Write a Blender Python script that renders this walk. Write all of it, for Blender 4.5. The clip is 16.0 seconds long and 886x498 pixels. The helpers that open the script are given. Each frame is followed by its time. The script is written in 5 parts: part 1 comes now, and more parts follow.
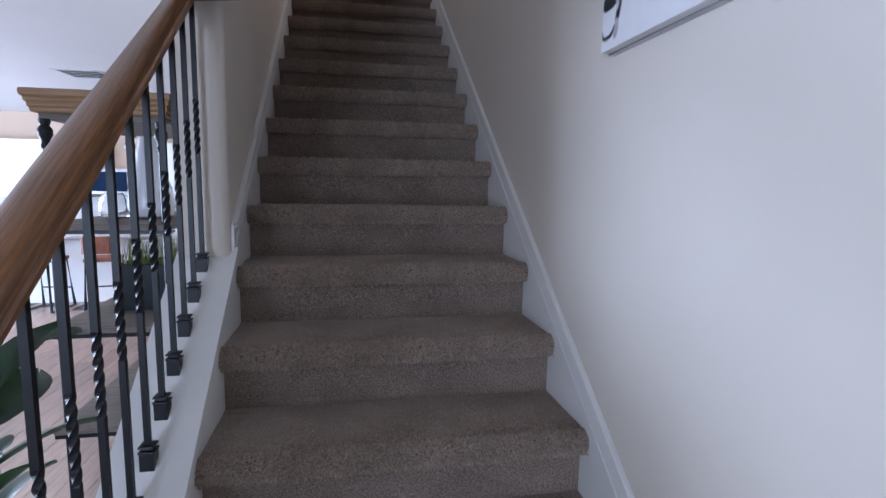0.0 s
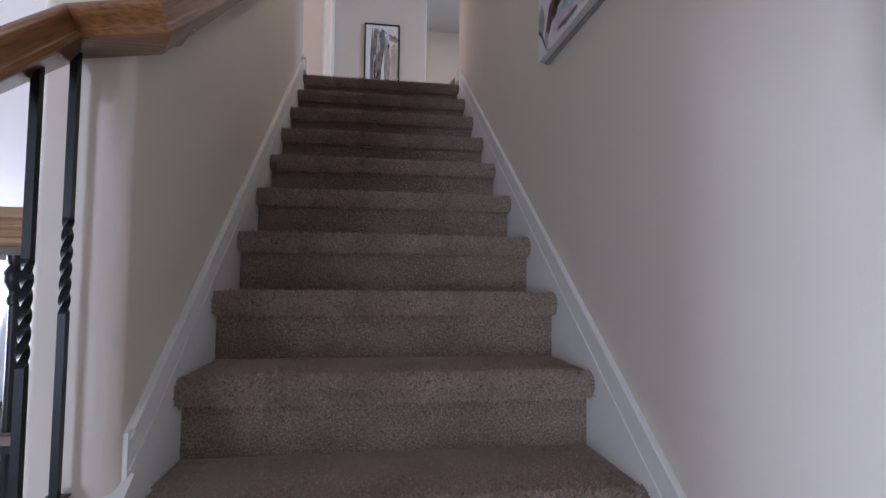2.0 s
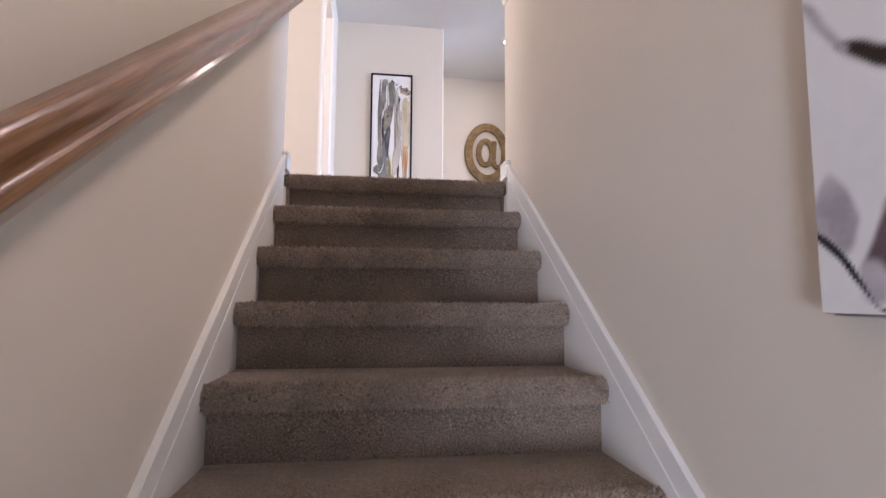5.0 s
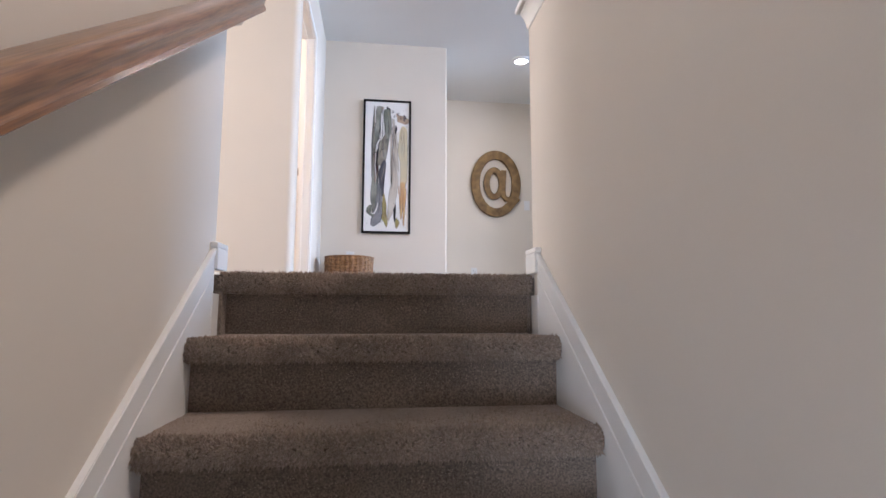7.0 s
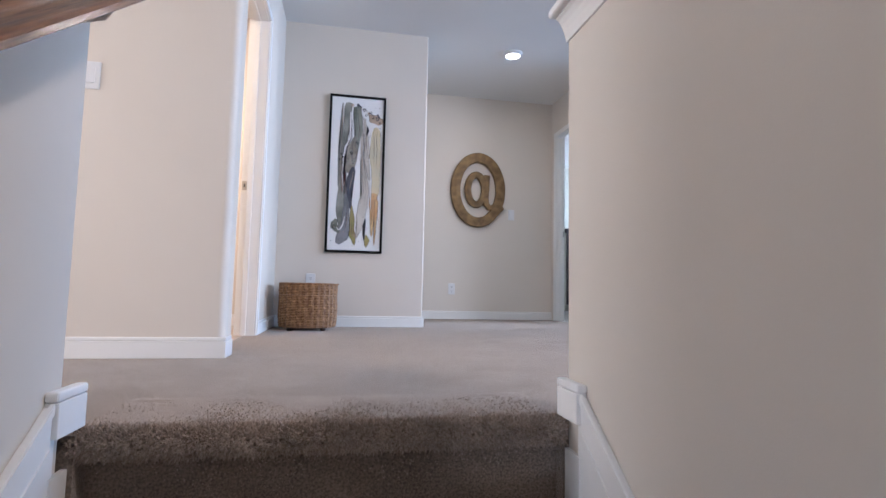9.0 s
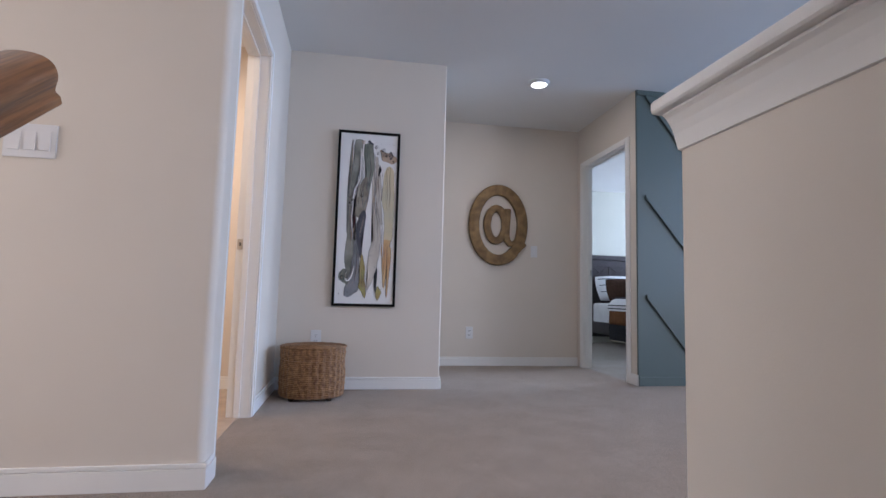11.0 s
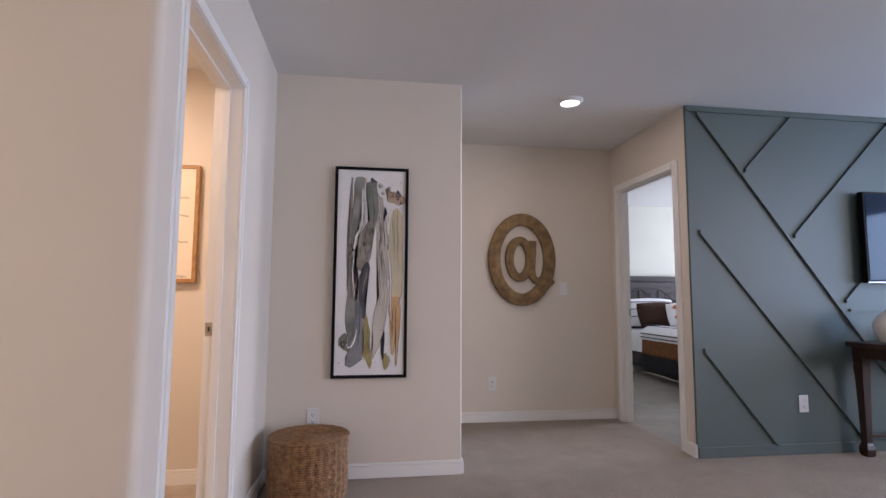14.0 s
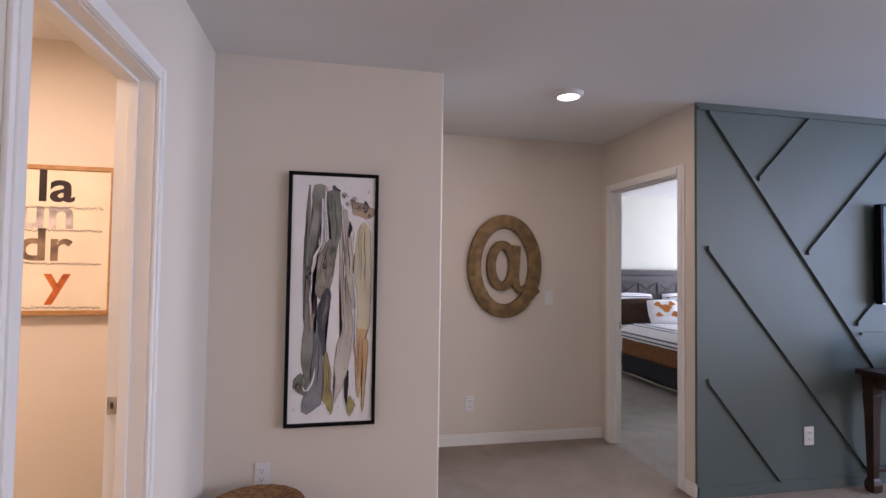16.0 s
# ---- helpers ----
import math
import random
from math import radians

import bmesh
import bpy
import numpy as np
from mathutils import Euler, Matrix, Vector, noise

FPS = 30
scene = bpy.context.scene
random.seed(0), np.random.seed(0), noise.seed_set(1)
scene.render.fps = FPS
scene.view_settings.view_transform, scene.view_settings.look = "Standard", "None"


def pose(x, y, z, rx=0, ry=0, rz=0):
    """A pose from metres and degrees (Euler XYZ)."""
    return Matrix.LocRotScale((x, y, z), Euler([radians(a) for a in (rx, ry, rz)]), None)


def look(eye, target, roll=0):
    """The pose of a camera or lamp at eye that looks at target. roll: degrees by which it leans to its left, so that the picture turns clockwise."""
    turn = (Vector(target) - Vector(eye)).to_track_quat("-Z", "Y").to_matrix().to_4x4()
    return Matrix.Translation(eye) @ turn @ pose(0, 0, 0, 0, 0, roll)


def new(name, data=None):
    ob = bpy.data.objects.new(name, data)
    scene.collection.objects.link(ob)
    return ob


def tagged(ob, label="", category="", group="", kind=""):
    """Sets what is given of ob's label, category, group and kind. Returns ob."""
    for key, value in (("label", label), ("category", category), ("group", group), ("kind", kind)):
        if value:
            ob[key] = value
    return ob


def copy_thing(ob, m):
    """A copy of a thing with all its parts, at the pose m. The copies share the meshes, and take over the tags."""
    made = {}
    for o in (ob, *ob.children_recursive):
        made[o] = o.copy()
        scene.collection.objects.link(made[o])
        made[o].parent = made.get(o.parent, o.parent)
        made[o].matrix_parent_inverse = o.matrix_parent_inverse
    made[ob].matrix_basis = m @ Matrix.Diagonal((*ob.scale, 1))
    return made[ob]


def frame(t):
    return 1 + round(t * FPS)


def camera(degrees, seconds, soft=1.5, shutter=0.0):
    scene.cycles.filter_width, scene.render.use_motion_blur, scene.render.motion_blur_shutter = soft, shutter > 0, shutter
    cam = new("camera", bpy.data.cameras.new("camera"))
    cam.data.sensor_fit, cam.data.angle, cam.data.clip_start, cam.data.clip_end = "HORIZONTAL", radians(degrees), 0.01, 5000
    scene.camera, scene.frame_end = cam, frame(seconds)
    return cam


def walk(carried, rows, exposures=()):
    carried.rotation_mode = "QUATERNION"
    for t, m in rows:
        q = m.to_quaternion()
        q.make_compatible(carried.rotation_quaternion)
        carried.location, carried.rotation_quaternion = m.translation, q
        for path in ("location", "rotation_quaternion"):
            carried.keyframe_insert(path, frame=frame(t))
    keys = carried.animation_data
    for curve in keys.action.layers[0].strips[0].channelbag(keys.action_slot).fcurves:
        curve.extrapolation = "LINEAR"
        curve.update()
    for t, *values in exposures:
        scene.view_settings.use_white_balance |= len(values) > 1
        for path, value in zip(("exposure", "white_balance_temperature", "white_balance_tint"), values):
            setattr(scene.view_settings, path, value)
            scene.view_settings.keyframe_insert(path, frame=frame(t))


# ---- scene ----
cam = camera(81.4, 16.0)
PATH = [
    (0, (-0.652, -0.726, 1.287), (-0.289, 1.225, 1.035), 0.9),
    (0.5, (-0.632, -0.631, 1.296), (-0.265, 1.325, 1.097), 0.5),
    (1, (-0.571, -0.437, 1.327), (-0.227, 1.53, 1.2), 0.4),
    (1.5, (-0.539, -0.232, 1.389), (-0.239, 1.745, 1.368), 0.6),
    (2, (-0.591, 0.048, 1.443), (-0.301, 2.024, 1.545), 0.7),
    (2.5, (-0.635, 0.287, 1.617), (-0.331, 2.259, 1.745), 0.4),
    (3, (-0.577, 0.487, 1.724), (-0.31, 2.463, 1.872), -0.5),
    (3.5, (-0.58, 0.634, 1.85), (-0.312, 2.607, 2.036), -0.3),
    (4, (-0.635, 0.794, 1.991), (-0.335, 2.762, 2.183), 0.5),
    (4.2, (-0.64, 0.842, 2.04), (-0.366, 2.814, 2.229), 0.3),
    (6.3, (-0.562, 1.55, 2.5), (-0.297, 3.522, 2.713), 0.4),
    (6.5, (-0.549, 1.61, 2.57), (-0.31, 3.584, 2.785), 0.6),
    (7, (-0.526, 1.771, 2.648), (-0.276, 3.741, 2.881), 0.1),
    (7.5, (-0.588, 1.927, 2.793), (-0.259, 3.888, 3.009), 0.7),
    (8, (-0.572, 2.078, 2.844), (-0.246, 4.040, 3.051), 0.9),
    (8.5, (-0.508, 2.245, 3.011), (-0.188, 4.211, 3.189), 1.1),
    (9, (-0.513, 2.356, 3.055), (-0.144, 4.315, 3.216), 1.2),
    (9.2, (-0.508, 2.40, 3.082), (-0.115, 4.354, 3.243), 1.1),
    (11.3, (-0.528, 2.821, 3.442), (-0.205, 4.786, 3.635), 1.4),
    (11.5, (-0.54, 2.874, 3.451), (-0.218, 4.838, 3.652), 1.3),
    (12, (-0.59, 2.951, 3.59), (-0.234, 4.909, 3.79), 1.3),
    (12.5, (-0.572, 3.034, 3.636), (-0.232, 4.991, 3.862), 0.8),
    (13, (-0.528, 3.194, 3.675), (-0.237, 5.162, 3.882), 0.3),
    (13.5, (-0.478, 3.266, 3.802), (-0.217, 5.239, 3.995), -0.1),
    (14, (-0.477, 3.323, 3.817), (-0.189, 5.294, 4.001), 0.3),
    (14.5, (-0.537, 3.476, 3.872), (-0.179, 5.437, 4.038), 1.0),
    (15, (-0.552, 3.55, 3.97), (-0.139, 5.502, 4.111), 1.4),
    (15.5, (-0.507, 3.671, 4.016), (-0.097, 5.625, 4.13), 1.1),
    (16, (-0.447, 3.802, 4.136), (-0.039, 5.759, 4.204), 0.8),
]
EXPOSURES = [(0, -0.05, 5520, 19), (1.5, 0.05, 5680, 20), (3.0, 1.05, 6200, 24), (4.2, 1.46, 6230, 25), (6.3, 1.25, 5950, 18), (7.5, 1.23, 5800, 16), (9.0, 0.95, 5500, 16), (11.3, 0.34, 5640, 18), (12.5, 0.38, 5850, 20), (14.5, 0.31, 6550, 26), (16, 0.29, 6600, 28)]
walk(cam, [(t, look(eye, target, roll)) for t, eye, target, roll in PATH], EXPOSURES)

# ---- sizes of the house ----
RISE, RUN = 0.197, 0.2696          # one stair step
ZL, ZU = -2 * RISE, 14 * RISE      # lower and upper floor
CL, CU = ZL + 2.74, 5.172          # lower and upper ceiling
LW, RW = -1.040, 0.015             # faces of the stair walls
SLOPE = RISE / RUN


def nose(y):
    """Height of the line through the step noses."""
    return RISE + SLOPE * y


# ---- world, sun, lights ----
world = bpy.data.worlds.new("sky")
scene.world = world
world.use_nodes = True
wn = world.node_tree
sky = wn.nodes.new("ShaderNodeTexSky")
sky.sky_type, sky.sun_disc = "NISHITA", False
sky.sun_elevation, sky.sun_rotation = radians(48), radians(200)
wn.links.new(sky.outputs[0], wn.nodes["Background"].inputs[0])
wn.nodes["Background"].inputs[1].default_value = 0.12
sun = new("sun", bpy.data.lights.new("sun", "SUN"))
sun.data.energy, sun.data.angle, sun.data.color = 2.5, radians(0.5), (1, 0.95, 0.88)
sun.matrix_world = look((-4, -9, 12), (0, 0, 0))


def area(name, eye, target, w, h, watts, colour):
    """An area lamp in an opening or in a fitting, or an added fill with neither."""
    data = bpy.data.lights.new(name, "AREA")
    data.shape, data.size, data.size_y, data.energy, data.color = "RECTANGLE", w, h, watts, colour
    ob = new(name, data)
    ob.matrix_world = look(eye, target)
    return ob


DAY = (0.74, 0.86, 1.0)
area("window_light_kitchen", (-8.85, 4.2, ZL + 1.4), (0, 3.6, ZL + 1.5), 5.0, 2.0, 820, DAY)
area("window_light_entry", (-3.2, -4.85, ZL + 1.45), (-0.6, 2.2, ZL + 1.8), 1.4, 2.0, 105, DAY)
area("window_light_loft", (5.92, 4.95, 4.25), (0, 4.6, 4.7), 2.5, 1.4, 102.6, (0.44, 0.68, 1.0))
area("window_light_loft_east", (5.92, 1.5, 4.3), (-1.5, 3.6, 4.3), 2.6, 1.3, 114.0, (0.93, 0.95, 1.0))
area("window_light_bedroom", (6.85, 8.8, 4.2), (2, 9, 3.6), 1.8, 1.4, 174.8, DAY)
area("laundry_light", (-1.95, 5.5, 5.12), (-1.95, 5.5, 2.8), 0.35, 0.35, 23.6, (1.0, 0.78, 0.56))
area("downlight_hall", (0.885, 6.61, 5.125), (0.885, 6.61, 2.8), 0.12, 0.12, 3.0, (1.0, 0.84, 0.68))
area("window_light_hall", (-3.55, 4.05, 3.75), (0, 3.7, 3.3), 0.85, 1.5, 20.5, (1.0, 0.88, 0.76))
# Added fill without a fitting: brightens the left stair wall and the treads.
area("loft_fill_light", (0.72, 2.5, 5.15), (0.72, 2.5, 2.8), 0.3, 0.3, 20, (1.0, 0.82, 0.67))
area("kitchen_light", (-4.5, 6.0, CL - 0.03), (-4.5, 6.0, 0), 0.5, 0.5, 40, (1.0, 0.85, 0.7))

# ---- materials ----


def mat(name, colour, rough=0.6, vary=0.06, scale=3.0, bump=0.0, bscale=200.0, metal=0.0, stretch=(1, 1, 1), rand=0.0,
        colour2=None, detail=6.0, spec=0.5, sheen=0.0, mid=0.5, turn=None, coat=0.0):
    """A surface with variation at two scales, a fine relief and, for repeats, a change from piece to piece."""
    m = bpy.data.materials.new(name)
    m.use_nodes = True
    nt = m.node_tree
    b = nt.nodes["Principled BSDF"]
    b.inputs["Roughness"].default_value = rough
    b.inputs["Metallic"].default_value = metal
    b.inputs["Specular IOR Level"].default_value = spec
    if sheen:
        b.inputs["Sheen Weight"].default_value = sheen
        b.inputs["Sheen Tint"].default_value = (1.0, 0.86, 0.74, 1)
    tc = nt.nodes.new("ShaderNodeTexCoord")
    mp = nt.nodes.new("ShaderNodeMapping")
    mp.inputs["Scale"].default_value = stretch
    oi0 = nt.nodes.new("ShaderNodeObjectInfo")
    off = nt.nodes.new("ShaderNodeVectorMath")
    off.operation = "MULTIPLY_ADD"
    off.inputs[1].default_value = (17.0, 23.0, 11.0)
    nt.links.new(oi0.outputs["Random"], off.inputs[0])
    nt.links.new(tc.outputs["Object"], off.inputs[2])
    if turn:
        tm = nt.nodes.new("ShaderNodeMapping")
        tm.inputs["Rotation"].default_value = turn
        nt.links.new(off.outputs[0], tm.inputs[0])
        nt.links.new(tm.outputs[0], mp.inputs[0])
    else:
        nt.links.new(off.outputs[0], mp.inputs[0])
    b.inputs["Coat Weight"].default_value = coat
    b.inputs["Coat Roughness"].default_value = 0.18
    n1 = nt.nodes.new("ShaderNodeTexNoise")
    n1.inputs["Scale"].default_value, n1.inputs["Detail"].default_value = scale, detail
    nt.links.new(mp.outputs[0], n1.inputs["Vector"])
    ramp = nt.nodes.new("ShaderNodeValToRGB")
    c2 = colour2 or tuple(c * (1 - 2.2 * vary) for c in colour)
    c1 = colour if colour2 else tuple(min(1, c * (1 + vary)) for c in colour)
    ramp.color_ramp.elements[0].color = (*c2, 1)
    ramp.color_ramp.elements[1].color = (*c1, 1)
    ramp.color_ramp.elements[0].position, ramp.color_ramp.elements[1].position = mid - 0.2, mid + 0.2
    nt.links.new(n1.outputs[0], ramp.inputs[0])
    out = ramp.outputs[0]
    if rand:
        oi = nt.nodes.new("ShaderNodeObjectInfo")
        hs = nt.nodes.new("ShaderNodeHueSaturation")
        mr = nt.nodes.new("ShaderNodeMapRange")
        mr.inputs[3].default_value, mr.inputs[4].default_value = 1 - rand, 1 + rand
        nt.links.new(oi.outputs["Random"], mr.inputs[0])
        nt.links.new(mr.outputs[0], hs.inputs["Value"])
        nt.links.new(out, hs.inputs["Color"])
        out = hs.outputs[0]
    nt.links.new(out, b.inputs["Base Color"])
    if bump:
        n2 = nt.nodes.new("ShaderNodeTexNoise")
        n2.inputs["Scale"].default_value, n2.inputs["Detail"].default_value = bscale, 3
        nt.links.new(mp.outputs[0], n2.inputs["Vector"])
        bp = nt.nodes.new("ShaderNodeBump")
        bp.inputs["Strength"].default_value, bp.inputs["Distance"].default_value = bump, 0.004
        nt.links.new(n2.outputs[0], bp.inputs["Height"])
        nt.links.new(bp.outputs[0], b.inputs["Normal"])
    return m


def carpet_mat(name, light, dark, tufted=False):
    """Cut-pile carpet: tufts in two tones, soft patches where it was trodden, a matt fuzz."""
    m = mat(name, light, 0.97, scale=190, colour2=dark, bump=1.0, bscale=300, detail=3, spec=0.05, sheen=0.5)
    nt = m.node_tree
    b = nt.nodes["Principled BSDF"]
    src = b.inputs["Base Color"].links[0].from_socket
    n3 = nt.nodes.new("ShaderNodeTexNoise")
    n3.inputs["Roughness"].default_value = 0.62
    n3.inputs["Scale"].default_value, n3.inputs["Detail"].default_value = 5.5, 9
    mr = nt.nodes.new("ShaderNodeMapRange")
    mr.inputs[1].default_value, mr.inputs[2].default_value = 0.3, 0.7
    mr.inputs[3].default_value, mr.inputs[4].default_value = 0.74, 1.2
    hs = nt.nodes.new("ShaderNodeHueSaturation")
    tc = nt.nodes.new("ShaderNodeTexCoord")
    nt.links.new(tc.outputs["Object"], n3.inputs["Vector"])
    nt.links.new(n3.outputs[0], mr.inputs[0])
    nt.links.new(mr.outputs[0], hs.inputs["Value"])
    nt.links.new(src, hs.inputs["Color"])
    geo = nt.nodes.new("ShaderNodeNewGeometry")
    mr2 = nt.nodes.new("ShaderNodeMapRange")
    mr2.inputs[3].default_value, mr2.inputs[4].default_value = 0.74, 1.22
    hs2 = nt.nodes.new("ShaderNodeHueSaturation")
    nt.links.new(geo.outputs["Random Per Island"], mr2.inputs[0])
    nt.links.new(mr2.outputs[0], hs2.inputs["Value"])
    nt.links.new(hs.outputs[0], hs2.inputs["Color"])
    nt.links.new((hs2 if tufted else hs).outputs[0], b.inputs["Base Color"])
    return m


def glow(name, colour, strength):
    m = bpy.data.materials.new(name)
    m.use_nodes = True
    b = m.node_tree.nodes["Principled BSDF"]
    b.inputs["Base Color"].default_value = (*colour, 1)
    b.inputs["Emission Color"].default_value = (*colour, 1)
    b.inputs["Emission Strength"].default_value = strength
    return m


def glass_mat(name, colour=(1, 1, 1), rough=0.02):
    m = bpy.data.materials.new(name)
    m.use_nodes = True
    b = m.node_tree.nodes["Principled BSDF"]
    b.inputs["Base Color"].default_value = (*colour, 1)
    b.inputs["Transmission Weight"].default_value = 1
    b.inputs["Roughness"].default_value = rough
    b.inputs["IOR"].default_value = 1.45
    return m


WALL = mat("wall_paint", (0.67, 0.61, 0.53), 0.62, 0.015, 1.4, 0.05, 240, spec=0.35)
CEIL = mat("ceiling_paint", (0.74, 0.73, 0.71), 0.85, 0.012, 1.2, 0.16, 180)
TRIM = mat("white_trim_paint", (0.80, 0.79, 0.76), 0.36, 0.02, 2.0, 0.05, 90)
# Tufts of the same carpet, their colour lightened against the shade between them.
CARPETLIT = carpet_mat("carpet_pile_lightened", (0.500, 0.394, 0.307), (0.260, 0.203, 0.157), True)
# Same carpet as the stairs, its colour darkened to offset strong light upstairs.
CARPETDIM = carpet_mat("carpet_pile_darkened", (0.265, 0.214, 0.172), (0.078, 0.063, 0.050))
CARPET = carpet_mat("carpet_pile", (0.340, 0.268, 0.215), (0.115, 0.090, 0.071))
OAK = mat("oak_wood", (0.250, 0.112, 0.038), 0.28, scale=34, stretch=(7, 0.28, 7), colour2=(0.092, 0.036, 0.011), bump=0.10, bscale=46, turn=(-math.atan(SLOPE), 0, 0), coat=0.5, spec=0.4, mid=0.44)
OAKX = mat("oak_wood_cross_piece", (0.250, 0.112, 0.038), 0.28, scale=34, stretch=(0.28, 7, 7), colour2=(0.092, 0.036, 0.011), bump=0.10, bscale=46, coat=0.5, spec=0.4, mid=0.44)
PINE = mat("honey_pine_wood", (0.37, 0.225, 0.11), 0.5, scale=9, stretch=(0.6, 7, 7), colour2=(0.29, 0.165, 0.075), bump=0.1, bscale=50)
GREYWOOD = mat("weathered_wood", (0.23, 0.19, 0.155), 0.6, scale=10, stretch=(0.6, 7, 7), colour2=(0.13, 0.105, 0.085), bump=0.15, bscale=60)
IRON = mat("black_iron", (0.010, 0.0105, 0.0125), 0.36, 0.15, 30, 0.10, 160, spec=0.28)
STEEL = mat("brushed_nickel", (0.55, 0.52, 0.48), 0.33, 0.08, 40, metal=1.0)
GREEN = mat("sage_green_paint", (0.078, 0.107, 0.100), 0.48, 0.025, 1.6, 0.10, 220)
PLATE = mat("white_plastic", (0.70, 0.70, 0.70), 0.35, 0.01, 5)
SLOT = mat("dark_slot", (0.05, 0.05, 0.05), 0.6, 0.1, 30)
PLANK = mat("laminate_plank", (0.31, 0.215, 0.17), 0.34, scale=7, stretch=(6, 0.6, 6), colour2=(0.20, 0.135, 0.105), bump=0.06, bscale=60, rand=0.14)
RATTAN = mat("woven_rattan", (0.34, 0.185, 0.075), 0.6, scale=45, colour2=(0.12, 0.05, 0.017), bump=0.3, bscale=160)
BLACKFRAME = mat("black_frame_lacquer", (0.004, 0.004, 0.0045), 0.5, 0.1, 20, spec=0.12)
CANVAS = mat("white_canvas", (0.78, 0.78, 0.78), 0.7, 0.02, 6, 0.12, 700)
BRONZE = mat("aged_brass", (0.27, 0.17, 0.07), 0.48, scale=16, colour2=(0.11, 0.065, 0.027), bump=0.2, bscale=70, metal=0.45)
DARKWOOD = mat("dark_stained_wood", (0.045, 0.020, 0.012), 0.38, scale=12, stretch=(5, 5, 0.8), colour2=(0.02, 0.009, 0.006), bump=0.08, bscale=60)
ESPRESSO = mat("espresso_wood", (0.055, 0.042, 0.045), 0.4, scale=10, stretch=(0.8, 6, 6), colour2=(0.028, 0.022, 0.024), bump=0.08, bscale=60)
# Dark glass; the blue in its colour stands in for reflected window light.
SCREEN = mat("tv_screen_tinted_reflection", (0.012, 0.024, 0.050), 0.06, 0.05, 3, spec=0.2)
CERAMIC = mat("matt_white_ceramic", (0.74, 0.70, 0.66), 0.55, 0.03, 8, 0.5, 140)
GLASS = glass_mat("clear_glass")
LAMP = glow("lamp_lens", (1.0, 0.95, 0.88), 7.0)
CABINET = mat("white_cabinet_paint", (0.78, 0.77, 0.75), 0.4, 0.02, 3)
COUNTER = mat("grey_granite", (0.34, 0.32, 0.31), 0.2, scale=60, colour2=(0.16, 0.15, 0.15))
TILE = mat("grey_backsplash_tile", (0.42, 0.41, 0.40), 0.3, 0.06, 6)
LEATHER = mat("tan_leather", (0.23, 0.075, 0.035), 0.45, 0.15, 12, 0.15, 200)
STAINLESS = mat("stainless_steel", (0.45, 0.45, 0.46), 0.3, 0.05, 20, metal=1.0)
TANWALL = mat("tan_wall_paint", (0.55, 0.42, 0.31), 0.7, 0.02, 2, 0.08, 240)
POT = mat("dark_teal_planter", (0.008, 0.014, 0.017), 0.5, 0.15, 12, 0.1, 120)
GRASS = mat("grass_blade", (0.21, 0.25, 0.04), 0.55, 0.3, 20)
LEAF = mat("fig_leaf", (0.022, 0.065, 0.016), 0.38, 0.3, 9, 0.15, 40)
BARK = mat("bark", (0.12, 0.08, 0.05), 0.9, 0.2, 20, 0.4, 60)
LINEN = mat("white_linen", (0.76, 0.76, 0.78), 0.85, 0.03, 10, 0.2, 300)
NAVY = mat("navy_stripe", (0.02, 0.025, 0.045), 0.9, 0.1, 20)
BROWN = mat("brown_blanket", (0.17, 0.075, 0.035), 0.95, 0.12, 30, 0.4, 240, spec=0.1)
CHARCOAL = mat("charcoal_blanket", (0.030, 0.030, 0.034), 0.95, 0.12, 30, 0.4, 240, spec=0.1)
DARKBROWN = mat("dark_brown_cotton", (0.055, 0.030, 0.020), 0.95, 0.12, 30, 0.4, 240, spec=0.1)
CREAM = mat("cream_blanket_edge", (0.62, 0.55, 0.42), 0.9, 0.1, 30)
RUST = mat("rust_orange_print", (0.50, 0.16, 0.03), 0.9, 0.15, 20)
SIGNPAPER = mat("cream_sign_paint", (0.78, 0.68, 0.54), 0.7, 0.04, 5)
SIGNWOOD = mat("light_oak_frame", (0.44, 0.24, 0.09), 0.5, scale=14, stretch=(2, 2, 2), colour2=(0.30, 0.15, 0.05), bump=0.1, bscale=60)
VINYL = mat("laundry_floor_tile", (0.44, 0.36, 0.28), 0.4, scale=8, colour2=(0.30, 0.24, 0.19))


def ink(name, colour, vary=0.3, scale=14, colour2=None):
    return mat(name, colour, 0.75, vary, scale, colour2=colour2)


# ---- mesh helpers ----


def box(bm, x0, x1, y0, y1, z0, z1, bevel=0.0, seg=2):
    """A cuboid added to bm, its edges rounded by bevel."""
    vs = bmesh.ops.create_cube(bm, size=1.0)["verts"]
    for v in vs:
        v.co = Vector(((x0 + x1) / 2 + v.co.x * (x1 - x0), (y0 + y1) / 2 + v.co.y * (y1 - y0), (z0 + z1) / 2 + v.co.z * (z1 - z0)))
    if bevel:
        edges = list({e for v in vs for e in v.link_edges})
        bmesh.ops.bevel(bm, geom=edges, offset=bevel, segments=seg, profile=0.6, affect="EDGES")
    return bm


def boxes(*rows, bevel=0.0):
    bm = bmesh.new()
    for r in rows:
        box(bm, *r, bevel=bevel)
    return bm


